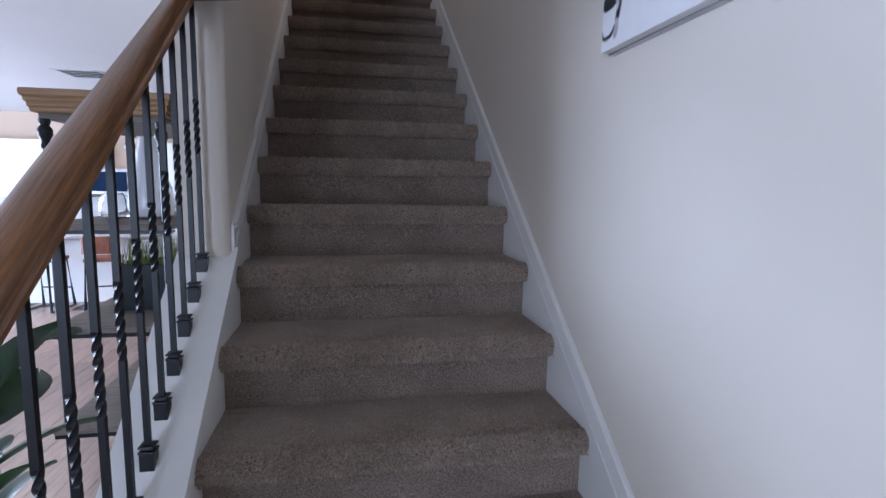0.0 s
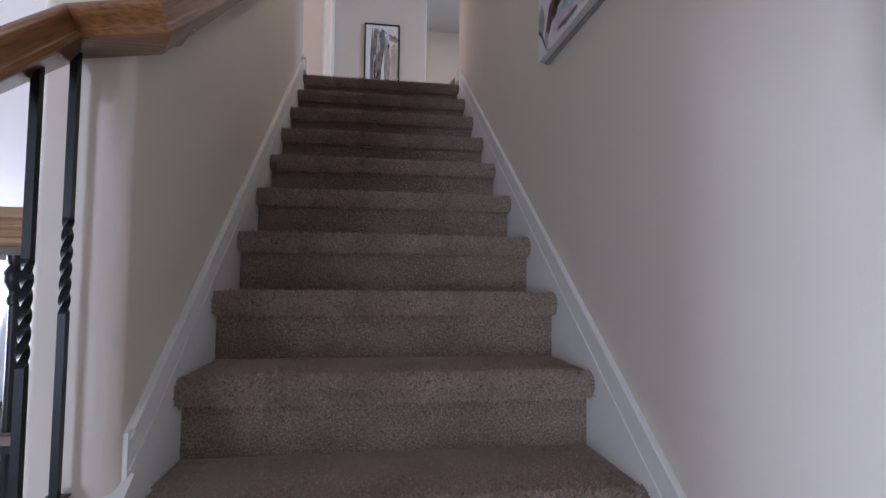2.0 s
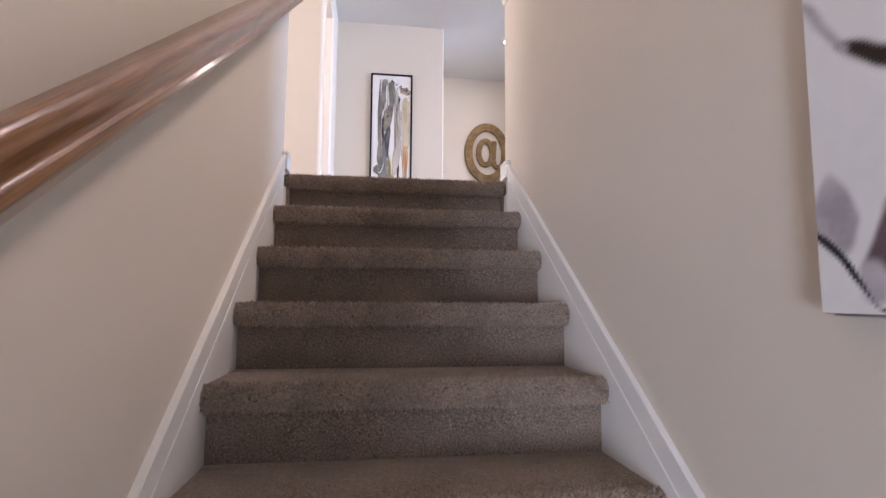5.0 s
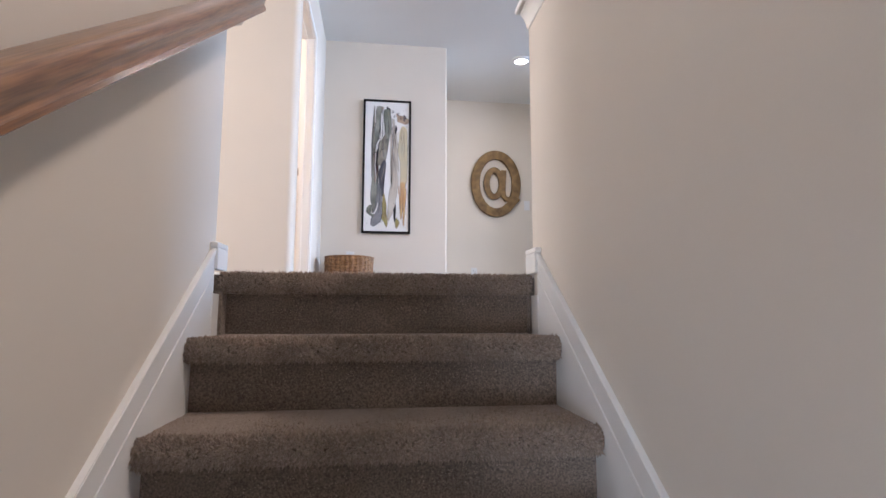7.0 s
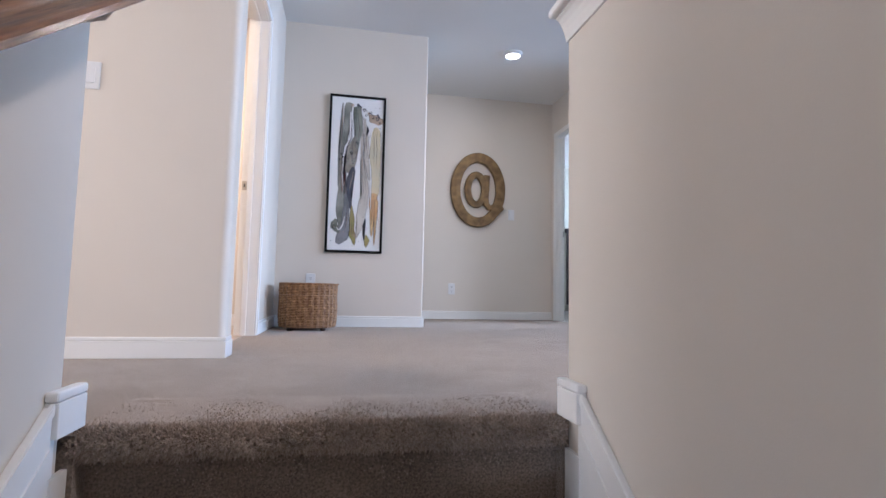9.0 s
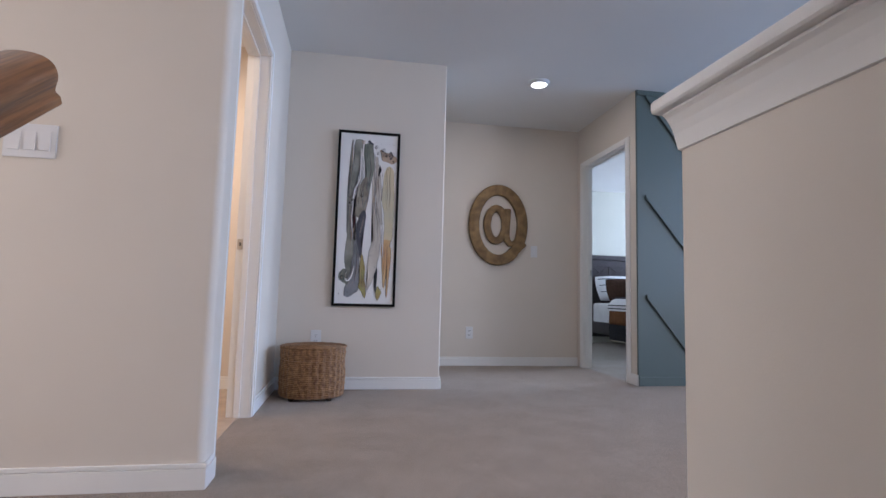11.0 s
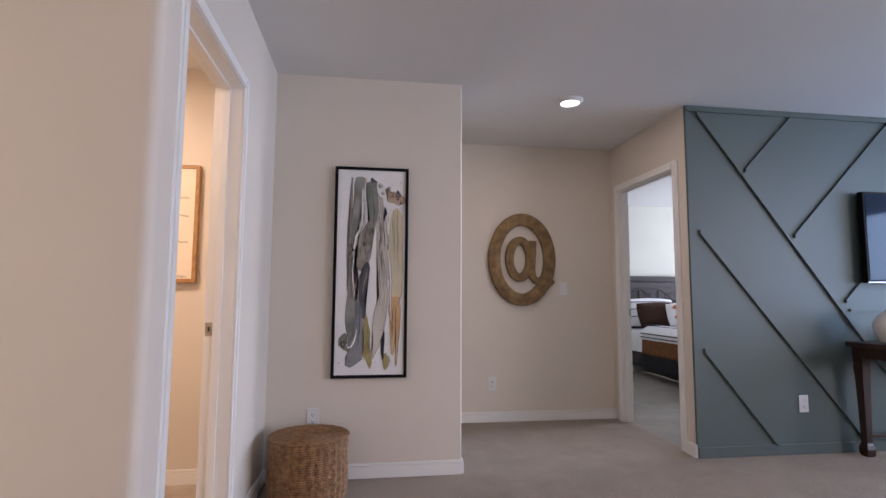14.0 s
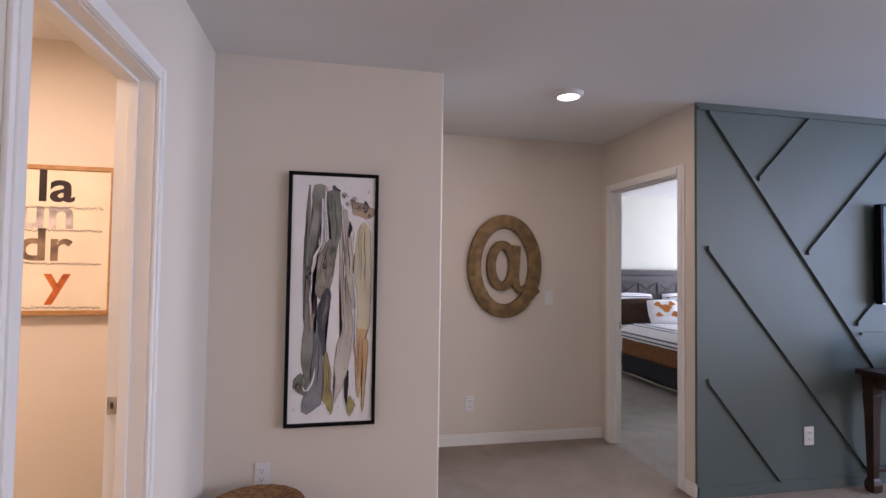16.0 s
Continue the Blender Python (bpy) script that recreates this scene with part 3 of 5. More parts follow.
def baseboard(name, rows, label="white painted baseboard"):
    bm = bmesh.new()
    for r in rows:
        box(bm, *r, ZU, ZU + 0.068, 0.002)
        x0, x1, y0, y1 = r
        fx, fy = (0.004 if x1 - x0 < 0.05 else 0), (0.004 if y1 - y0 < 0.05 else 0)
        box(bm, x0 + fx * (x0 < -1.2 or x0 > 1.5), x1 - fx * (x0 > -1.2 and x0 < 1.5), y0 + fy, y1, ZU + 0.069, ZU + 0.085, 0.004)
    structure(name, bm, TRIM, label, "baseboard")


baseboard("baseboard_facing", [(-3.6, -0.988, 4.637, 4.65)])
baseboard("baseboard_return", [(-0.999, -0.988, 4.65, 4.77)])
baseboard("baseboard_painting", [(-1.045, 0.104, 6.465, 6.478)])
baseboard("baseboard_door_wall", [(-1.045, -1.032, 5.735, 6.465)])
baseboard("baseboard_alcove", [(0.117, 1.715, 7.697, 7.71)])
baseboard("baseboard_corner", [(0.104, 0.117, 6.478, 7.71)])
baseboard("baseboard_bedroom_door", [(1.702, 1.715, GY, 6.668)])
baseboard("baseboard_laundry", [(-2.9, -1.16, 6.487, 6.50)])


def doorway(name, x_face, depth, y0, y1, top, out, label):
    """Casing on the hall side, jambs with stops, and a strike plate."""
    d = structure(name, boxes((min(x_face, x_face + depth), max(x_face, x_face + depth), y0 - 0.012, y0, ZU, top + 0.012),
                              (min(x_face, x_face + depth), max(x_face, x_face + depth), y1, y1 + 0.012, ZU, top + 0.012),
                              (min(x_face, x_face + depth), max(x_face, x_face + depth), y0, y1, top, top + 0.012)), TRIM, label, "doorway")
    for a, b, z0, z1 in ((y0 - 0.068, y0 - 0.004, ZU, top + 0.062), (y1 + 0.004, y1 + 0.068, ZU, top + 0.062), (y0 - 0.004, y1 + 0.004, top + 0.004, top + 0.062)):
        bm = box(bmesh.new(), min(x_face, x_face + out * 0.012), max(x_face, x_face + out * 0.012), a, b, z0, z1, 0.004)
        inset = 0.016
        box(bm, min(x_face, x_face + out * 0.018), max(x_face, x_face + out * 0.018), a + inset * (b - a < 0.1), b - inset * (b - a < 0.1), z0 + 0.003, z1 - 0.016, 0.004)
        part("casing", bm, TRIM, d)
    xs = x_face + depth * 0.55
    for a, b, z0, z1 in ((y0, y0 + 0.011, ZU, top), (y1 - 0.011, y1, ZU, top), (y0 + 0.011, y1 - 0.011, top - 0.011, top)):
        part("stop", box(bmesh.new(), xs - 0.016, xs + 0.016, a, b, z0, z1, 0.002), TRIM, d)
    return d


d1 = doorway("door_1", -1.045, -0.117, 4.94, 5.66, 4.738, 1, "white cased doorway to the lit laundry room")
bm = box(bmesh.new(), -1.156, -1.128, 5.6565, 5.6596, 3.645, 3.702, 0.001)
sp = part("strike_plate", bm, STEEL, d1, "brushed nickel strike plate")
part("latch_hole", box(bmesh.new(), -1.146, -1.137, 5.6555, 5.6567, 3.664, 3.684), SLOT, sp)
d2 = doorway("door_2", 1.715, 0.087, 6.74, 7.56, 4.748, -1, "white cased doorway to the bedroom")
part("strike_plate", box(bmesh.new(), 1.772, 1.797, 7.556, 7.5596, 3.66, 3.72, 0.001), STEEL, d2, "brushed nickel strike plate")

# battens on the accent wall
for (xa, za), (xb, zb) in (((1.794, 5.12), (3.55, 2.84)), ((2.539, 5.12), (2.153, 4.717)), ((3.352, 5.12), (2.517, 4.256)), ((1.785, 4.271), (2.985, 2.84)),
                           ((1.786, 3.462), (2.300, 2.83)), ((3.62, 4.50), (2.897, 3.798)), ((2.925, 3.735), (4.6, 3.735)), ((4.40, 5.12), (3.60, 4.3)), ((1.716, 5.135), (6.0, 5.135))):
    a, b = Vector((xa, 0, za)), Vector((xb, 0, zb))
    dv = (b - a).normalized()
    nv = Vector((-dv.z, 0, dv.x)) * 0.009
    ends = [(p - dv * (s * nv.x / dv.x), s) for p, s in ((a, 1), (b, 1), (b, -1), (a, -1))]
    bm = bmesh.new()
    fr = [bm.verts.new((p.x + s * nv.x, GY - 0.019, p.z + s * nv.z)) for p, s in ends]
    bk = [bm.verts.new((p.x + s * nv.x, GY, p.z + s * nv.z)) for p, s in ends]
    bm.faces.new(fr)
    for i in range(4):
        bm.faces.new((fr[i], fr[(i + 1) % 4], bk[(i + 1) % 4], bk[i]))
    part("batten", bm, GREEN, accent)
part("base_board", box(bmesh.new(), 1.716, 6.0, GY - 0.013, GY - 0.0005, ZU, ZU + 0.07, 0.003), GREEN, accent)

# windows out of the camera's way: frames, panes and blinds
for nm, (x, y0, y1, z0, z1), lab in (("window_1", (6.02, 3.7, 6.2, 3.55, 4.95), "white framed loft window with a raised blind"), ("window_3", (6.02, 0.2, 2.8, 3.6, 4.95), "white framed loft window"), ("window_2", (7.02, 7.9, 9.7, 3.5, 4.9), "white framed bedroom window")):
    w = structure(nm, boxes((x, x + 0.06, y0, y0 + 0.05, z0, z1), (x, x + 0.06, y1 - 0.05, y1, z0, z1), (x, x + 0.06, y0, y1, z0, z0 + 0.05), (x, x + 0.06, y0, y1, z1 - 0.05, z1),
                            (x, x + 0.06, (y0 + y1) / 2 - 0.02, (y0 + y1) / 2 + 0.02, z0, z1), (x, x + 0.06, y0, y1, (z0 + z1) / 2 - 0.02, (z0 + z1) / 2 + 0.02)), TRIM, lab, "window")
    part("window_sill", box(bmesh.new(), x - 0.05, x + 0.06, y0 - 0.04, y1 + 0.04, z0 - 0.03, z0, 0.004), TRIM, w)

# ---- pictures on the stair wall ----


def canvas_picture(name, y_far, y_near, z0, z1, label):
    """A wrapped canvas on the stair's right wall. Painted places: u towards the foot of the stairs, v up."""
    p = thing(name, (RW, y_far, z0), label, "painting", "pictures on the stair wall")
    part("canvas", box(bmesh.new(), -0.038, -0.002, y_near - y_far, 0, 0, z1 - z0, 0.002), CANVAS, p)
    part("shadow_gap_frame", boxes((-0.016, 0, y_near - y_far - 0.004, 0.004, -0.004, 0.002), (-0.016, 0, 0.0, 0.004, 0.002, z1 - z0)), STAINLESS, p, "thin silver edge")
    return p, lambda u, v, lift: (-0.0385 - lift, -u, v)


PAINTED = bpy.data.materials.new("painted_canvas")
PAINTED.use_nodes = True
pb = PAINTED.node_tree.nodes["Principled BSDF"]
pb.inputs["Roughness"].default_value = 0.7
pb.inputs["Specular IOR Level"].default_value = 0.2
pa = PAINTED.node_tree.nodes.new("ShaderNodeAttribute")
pa.attribute_name = "paint"
PAINTED.node_tree.links.new(pa.outputs["Color"], pb.inputs["Base Color"])


def brushwork(p, place, wide, high, shapes, seed):
    """The painted face of a canvas: soft washes laid over one another, each between two tones, with uneven edges."""
    n = 170
    u, v = np.meshgrid(np.linspace(0.001, wide - 0.001, n), np.linspace(0.001, high - 0.001, n))
    u, v = u.ravel(), v.ravel()
    rd = np.random.RandomState(seed)

    def cloud(size, count=26):
        """A smooth field of random waves of about one size."""
        f = np.zeros_like(u)
        for _ in range(count):
            a, k, ph = rd.uniform(0, 6.283), rd.uniform(0.5, 1.6) * 6.283 / size, rd.uniform(0, 6.283)
            f += np.sin(k * (u * np.cos(a) + v * np.sin(a)) + ph)
        return f / count ** 0.5

    paint = np.ones((n * n, 3)) * np.array((0.74, 0.735, 0.74)) * (1 + 0.012 * cloud(0.05))[:, None]
    for (light, dark), soft, pts in shapes:
        loop = np.array(smooth_loop(pts, 6))
        a, b = loop, np.roll(loop, -1, 0)
        x, y = u + 0.3 * soft * cloud(0.07), v + 0.3 * soft * cloud(0.07)
        best, odd = np.full(n * n, 9.0), np.zeros(n * n, bool)
        for (x0, y0), (x1, y1) in zip(a, b):
            dx, dy = x1 - x0, y1 - y0
            t = np.clip(((x - x0) * dx + (y - y0) * dy) / (dx * dx + dy * dy + 1e-12), 0, 1)
            best = np.minimum(best, np.hypot(x - x0 - t * dx, y - y0 - t * dy))
            odd ^= ((y0 > y) != (y1 > y)) & (x < (x1 - x0) * (y - y0) / (y1 - y0 + 1e-12) + x0)
        k = np.clip(0.75 + np.where(odd, best, -best) / (2 * soft), 0, 1)
        k = (k * k * (3 - 2 * k))[:, None]
        mix = np.clip(0.5 + 0.34 * cloud(0.10) + 0.07 * cloud(0.02), 0, 1)[:, None]
        paint = paint * (1 - k) + k * (np.array(light) * mix + np.array(dark) * (1 - mix))
    me = bpy.data.meshes.new("painted_face")
    quads = [(r * n + c, r * n + c + 1, r * n + n + c + 1, r * n + n + c) for r in range(n - 1) for c in range(n - 1)]
    me.from_pydata([place(a, b, 0.0006) for a, b in zip(u.tolist(), v.tolist())], [], quads)
    at_ = me.color_attributes.new("paint", "FLOAT_COLOR", "POINT")
    at_.data.foreach_set("color", np.hstack([np.clip(paint, 0, 1), np.ones((n * n, 1))]).ravel())
    me.materials.append(PAINTED)
    ob = new("painted_face", me)
    ob.parent = p


INK = ink("black_ink", (0.012, 0.012, 0.014), 0.3, 12)
# pairs of tones, light and dark, of each wash
SMOKES, INKS, UMBERS = ((0.52, 0.52, 0.53), (0.27, 0.26, 0.26)), ((0.03, 0.03, 0.033), (0.010, 0.010, 0.011)), ((0.050, 0.033, 0.024), (0.015, 0.011, 0.009))
TANS, TEALS, LILACS = ((0.30, 0.19, 0.11), (0.13, 0.07, 0.035)), ((0.46, 0.58, 0.60), (0.22, 0.36, 0.40)), ((0.60, 0.57, 0.62), (0.46, 0.43, 0.48))
RUSTS, PLUMS, MISTS = ((0.22, 0.09, 0.05), (0.09, 0.04, 0.03)), ((0.16, 0.11, 0.13), (0.06, 0.04, 0.045)), ((0.52, 0.49, 0.53), (0.34, 0.31, 0.34))

pic, pl = canvas_picture("painting_canvas", 0.525, -0.237, 1.617, 2.375, "abstract animal canvas in grey and black on white")
brushwork(pic, pl, 0.762, 0.758, [
    (UMBERS, 0.014, [(0.15, 0.40), (0.35, 0.45), (0.6, 0.6), (0.62, 0.42), (0.4, 0.36), (0.2, 0.34)]),
    (SMOKES, 0.012, [(0.0, 0.15), (0.05, 0.22), (0.14, 0.26), (0.3, 0.30), (0.45, 0.34), (0.45, 0.27), (0.30, 0.19), (0.20, 0.135), (0.13, 0.13), (0.10, 0.16), (0.06, 0.16)]),
    (LILACS, 0.012, [(0.08, 0.19), (0.20, 0.24), (0.40, 0.31), (0.41, 0.25), (0.25, 0.19), (0.14, 0.155)]),
    (SMOKES, 0.004, [(0.12, 0.128), (0.2, 0.14), (0.28, 0.185), (0.27, 0.19), (0.19, 0.155), (0.12, 0.138)]),
    (INKS, 0.0025, [(0.002, 0.11), (0.015, 0.145), (0.045, 0.16), (0.062, 0.13), (0.066, 0.10), (0.03, 0.093), (0.008, 0.096)]),
    (TEALS, 0.003, [(0.002, 0.125), (0.02, 0.158), (0.055, 0.165), (0.06, 0.158), (0.035, 0.152), (0.015, 0.13)]),
    (UMBERS, 0.004, [(0.062, 0.19), (0.082, 0.17), (0.088, 0.10), (0.076, 0.062), (0.066, 0.062), (0.07, 0.11)]),
    (LILACS, 0.003, [(0.058, 0.16), (0.068, 0.15), (0.074, 0.10), (0.070, 0.085), (0.064, 0.11)]),
    (INKS, 0.0022, [(0.070, 0.080), (0.082, 0.082), (0.080, 0.062), (0.066, 0.060)]),
    (MISTS, 0.003, [(0.066, 0.062), (0.078, 0.055), (0.074, 0.028), (0.058, 0.024)]),
    (INKS, 0.002, [(0.062, 0.052), (0.050, 0.030), (0.030, 0.024), (0.008, 0.028), (0.0, 0.05), (0.012, 0.034), (0.030, 0.033), (0.048, 0.040)]),
], 3)
pic, pl = canvas_picture("painting_canvas", 1.712, 0.950, 2.175, 2.930, "abstract horse canvas in umber, tan and teal")
brushwork(pic, pl, 0.762, 0.755, [
    (UMBERS, 0.006, [(0.05, 0.352), (0.088, 0.338), (0.124, 0.316), (0.164, 0.306), (0.205, 0.28), (0.223, 0.25), (0.219, 0.235), (0.196, 0.229), (0.154, 0.254), (0.128, 0.274), (0.122, 0.29), (0.094, 0.309)]),
    (TEALS, 0.014, [(0.226, 0.297), (0.269, 0.271), (0.277, 0.242), (0.256, 0.228), (0.23, 0.233), (0.227, 0.27)]),
    (TANS, 0.008, [(0.222, 0.225), (0.251, 0.225), (0.293, 0.208), (0.332, 0.203), (0.374, 0.197), (0.56, 0.24), (0.56, 0.08), (0.368, 0.108), (0.342, 0.11), (0.31, 0.085), (0.24, 0.112), (0.18, 0.11), (0.17, 0.17)]),
    (UMBERS, 0.007, [(0.185, 0.27), (0.225, 0.255), (0.25, 0.232), (0.235, 0.2), (0.198, 0.21), (0.2, 0.24)]),
    (UMBERS, 0.007, [(0.222, 0.233), (0.251, 0.231), (0.293, 0.214), (0.332, 0.208), (0.374, 0.202), (0.56, 0.25), (0.56, 0.165), (0.351, 0.176), (0.309, 0.176), (0.281, 0.158), (0.269, 0.135), (0.228, 0.122), (0.194, 0.113), (0.155, 0.078), (0.137, 0.089), (0.105, 0.134), (0.154, 0.15), (0.168, 0.177), (0.195, 0.215)]),
    (TANS, 0.012, [(0.29, 0.154), (0.326, 0.175), (0.373, 0.169), (0.56, 0.17), (0.56, 0.06), (0.368, 0.101), (0.342, 0.108), (0.32, 0.087), (0.302, 0.075), (0.227, 0.11), (0.228, 0.122), (0.274, 0.133)]),
    (RUSTS, 0.009, [(0.113, 0.142), (0.147, 0.148), (0.154, 0.136), (0.118, 0.106), (0.092, 0.095)]),
    (PLUMS, 0.006, [(0.104, 0.12), (0.137, 0.089), (0.122, 0.072), (0.093, 0.05), (0.071, 0.051), (0.076, 0.079)]),
    (MISTS, 0.007, [(0.064, 0.058), (0.09, 0.056), (0.087, 0.018), (0.065, 0.022)]),
    (LILACS, 0.014, [(0.345, 0.103), (0.56, 0.07), (0.56, 0.03), (0.369, 0.024), (0.321, 0.05), (0.306, 0.07), (0.324, 0.086)]),
    (TEALS, 0.014, [(0.18, 0.087), (0.215, 0.093), (0.232, 0.1), (0.256, 0.079), (0.297, 0.065), (0.301, 0.056), (0.245, 0.062), (0.214, 0.076), (0.185, 0.067)]),
    (LILACS, 0.014, [(0.148, 0.069), (0.179, 0.073), (0.244, 0.058), (0.32, 0.028), (0.298, 0.023), (0.227, 0.03), (0.177, 0.03), (0.153, 0.04)]),
    (PLUMS, 0.006, [(0.227, 0.032), (0.253, 0.031), (0.281, 0.028), (0.32, 0.03), (0.322, 0.024), (0.285, 0.021), (0.252, 0.02), (0.194, 0.026), (0.191, 0.033)]),
    (MISTS, 0.007, [(-0.001, 0.143), (0.027, 0.177), (0.06, 0.129), (0.055, 0.105), (0.041, 0.078), (0.001, 0.105)]),
    (INKS, 0.0022, [(-0.003, 0.109), (0.018, 0.095), (0.045, 0.067), (0.062, 0.038), (0.079, 0.009), (0.121, -0.001), (0.086, 0.004), (0.055, 0.039), (0.033, 0.07), (-0.001, 0.099)]),
    (MISTS, 0.007, [(0.153, 0.249), (0.195, 0.226), (0.169, 0.195), (0.16, 0.199)]),
    (MISTS, 0.007, [(-0.002, 0.434), (0.018, 0.399), (0.05, 0.354), (0.062, 0.345), (0.035, 0.384), (0.011, 0.426)]),
], 5)

# ---- tall framed painting in the hall ----
art = thing("framed_painting", (-0.6805, 6.478, 3.3365), "tall watercolour of flowing shapes in a black frame", "painting")
AW, AH = 0.4435, 1.264
part("frame", boxes((0, 0.018, -0.038, -0.002, 0, AH), (AW - 0.018, AW, -0.038, -0.002, 0, AH), (0.018, AW - 0.018, -0.038, -0.002, 0, 0.018), (0.018, AW - 0.018, -0.038, -0.002, AH - 0.018, AH), bevel=0.001), BLACKFRAME, art, "slim black frame")
part("canvas", boxes((0.014, AW - 0.014, -0.028, -0.004, 0.014, AH - 0.014)), CANVAS, art)
AM = {"olive": ink("olive_grey_wash", (0.15, 0.155, 0.135), 0.3, 9, (0.33, 0.335, 0.30)), "sage": ink("sage_wash", (0.27, 0.29, 0.255), 0.2, 9, (0.14, 0.155, 0.125)),
      "khaki": ink("khaki_wash", (0.19, 0.165, 0.13), 0.3, 12, (0.38, 0.35, 0.30)), "slate": ink("slate_wash", (0.035, 0.035, 0.05), 0.3, 9, (0.10, 0.10, 0.12)),
      "mist": ink("mist_wash", (0.29, 0.29, 0.315), 0.2, 9, (0.15, 0.16, 0.17)), "taupe": ink("taupe_wash", (0.60, 0.56, 0.50), 0.1, 9, (0.46, 0.42, 0.37)),
      "straw": ink("straw_wash", (0.66, 0.56, 0.36), 0.1, 5, (0.52, 0.50, 0.38)), "orange": ink("orange_wash", (0.58, 0.32, 0.14), 0.2, 7, (0.62, 0.46, 0.25)),
      "sand": ink("sand_wash", (0.50, 0.38, 0.28), 0.2, 12, (0.36, 0.27, 0.21)), "moss": ink("moss_wash", (0.40, 0.38, 0.14), 0.2, 12, (0.28, 0.20, 0.09)), "ink": INK,
      "plum": ink("plum_wash", (0.10, 0.03, 0.03), 0.3, 12), "white": CANVAS}


def stream(nodes, wob, seed):
    """The outline of an upright flowing shape, from rows of height, middle and half width."""
    lf, rt = [], []
    for (v0, u0, w0), (v1, u1, w1) in zip(nodes, nodes[1:]):
        for s in range(8):
            t = s / 8
            k = t * t * (3 - 2 * t)
            v, u, w = v0 + (v1 - v0) * t, u0 + (u1 - u0) * k, w0 + (w1 - w0) * k
            w = max(0.004, w * (1 + wob * noise.noise(Vector((v * 9, seed, 0)))))
            u += 0.012 * noise.noise(Vector((v * 14, seed, 5)))
            lf.append((u - w, v))
            rt.append((u + w, v))
    v, u, w = nodes[-1]
    return lf + [(u, v - 0.008)] + rt[::-1] + [(nodes[0][1], nodes[0][0] + 0.008)]


STREAMS = [
    ("olive", [(.955, .207, .006), (.82, .20, .022), (.68, .18, .024), (.54, .18, .024), (.40, .185, .012)]),
    ("olive", [(.958, .33, .06), (.915, .31, .07), (.84, .315, .056), (.765, .275, .056), (.70, .245, .05), (.65, .22, .034), (.54, .22, .03), (.40, .235, .055), (.35, .235, .07), (.25, .24, .08), (.157, .245, .05), (.12, .25, .02)]),
    ("slate", [(.955, .50, .02), (.94, .53, .045), (.925, .52, .03)]),
    ("sage", [(.935, .49, .07), (.86, .505, .085), (.785, .53, .08), (.727, .515, .036), (.63, .50, .02), (.56, .48, .01)]),
    ("khaki", [(.735, .46, .025), (.69, .405, .085), (.63, .375, .115), (.575, .365, .12), (.53, .37, .10), (.50, .38, .05)]),
    ("olive", [(.68, .44, .025), (.64, .43, .04), (.60, .45, .035), (.56, .44, .012)]),
    ("sand", [(.51, .27, .02), (.44, .265, .032), (.38, .26, .012)]),
    ("plum", [(.60, .29, .006), (.57, .285, .014), (.55, .285, .006)]),
    ("plum", [(.51, .275, .01), (.48, .28, .022), (.44, .28, .008)]),
    ("slate", [(.535, .44, .03), (.51, .43, .06), (.46, .405, .072), (.43, .385, .06), (.366, .375, .043), (.29, .405, .03), (.27, .42, .01)]),
    ("mist", [(.36, .32, .02), (.30, .345, .045), (.204, .335, .065), (.138, .305, .09), (.08, .28, .115), (.045, .225, .06)]),
    ("sage", [(.195, .15, .03), (.175, .13, .055), (.15, .13, .065), (.125, .17, .05), (.115, .20, .02)]),
    ("taupe", [(.775, .595, .012), (.727, .61, .03), (.63, .62, .04), (.537, .65, .052), (.44, .675, .06), (.385, .69, .06), (.30, .65, .085), (.214, .62, .08), (.157, .60, .05), (.08, .545, .012)]),
    ("taupe", [(.86, .635, .02), (.727, .67, .038), (.63, .695, .046), (.556, .72, .036), (.46, .75, .014)]),
    ("sand", [(.90, .70, .02), (.885, .80, .08), (.865, .85, .125), (.845, .86, .12), (.832, .90, .05)]),
    ("slate", [(.895, .87, .015), (.875, .875, .04), (.855, .875, .015)]),
    ("straw", [(.815, .86, .05), (.80, .855, .08), (.745, .845, .10), (.65, .855, .094), (.575, .855, .094), (.48, .865, .09), (.404, .87, .08), (.34, .86, .05)]),
    ("orange", [(.37, .85, .07), (.30, .82, .055), (.252, .825, .042), (.157, .83, .022), (.10, .83, .012)]),
    ("orange", [(.33, .90, .03), (.27, .905, .026), (.157, .895, .016), (.045, .88, .008)]),
    ("ink", [(.81, .69, .004), (.785, .70, .02), (.75, .69, .004)]),
    ("moss", [(.28, .44, .015), (.204, .455, .042), (.15, .46, .03), (.10, .465, .06), (.06, .50, .03), (.04, .51, .01)]),
    ("moss", [(.10, .73, .015), (.07, .745, .045), (.045, .74, .03), (.03, .735, .01)]),
    ("white", [(.90, .36, .012), (.80, .39, .028), (.725, .375, .03), (.655, .285, .022), (.585, .25, .014), (.508, .243, .012), (.37, .27, .006)]),
    ("white", [(.875, .60, .006), (.78, .615, .012), (.68, .63, .012), (.60, .635, .008), (.53, .65, .004)]),
    ("white", [(.60, .745, .006), (.52, .775, .014), (.44, .79, .012), (.33, .785, .008), (.27, .80, .004)]),
    ("khaki", [(.685, .435, .01), (.665, .455, .035), (.64, .47, .04), (.61, .45, .03), (.585, .43, .01)]),
    ("ink", [(.205, .70, .006), (.16, .685, .024), (.11, .685, .018), (.075, .69, .004)]),
]
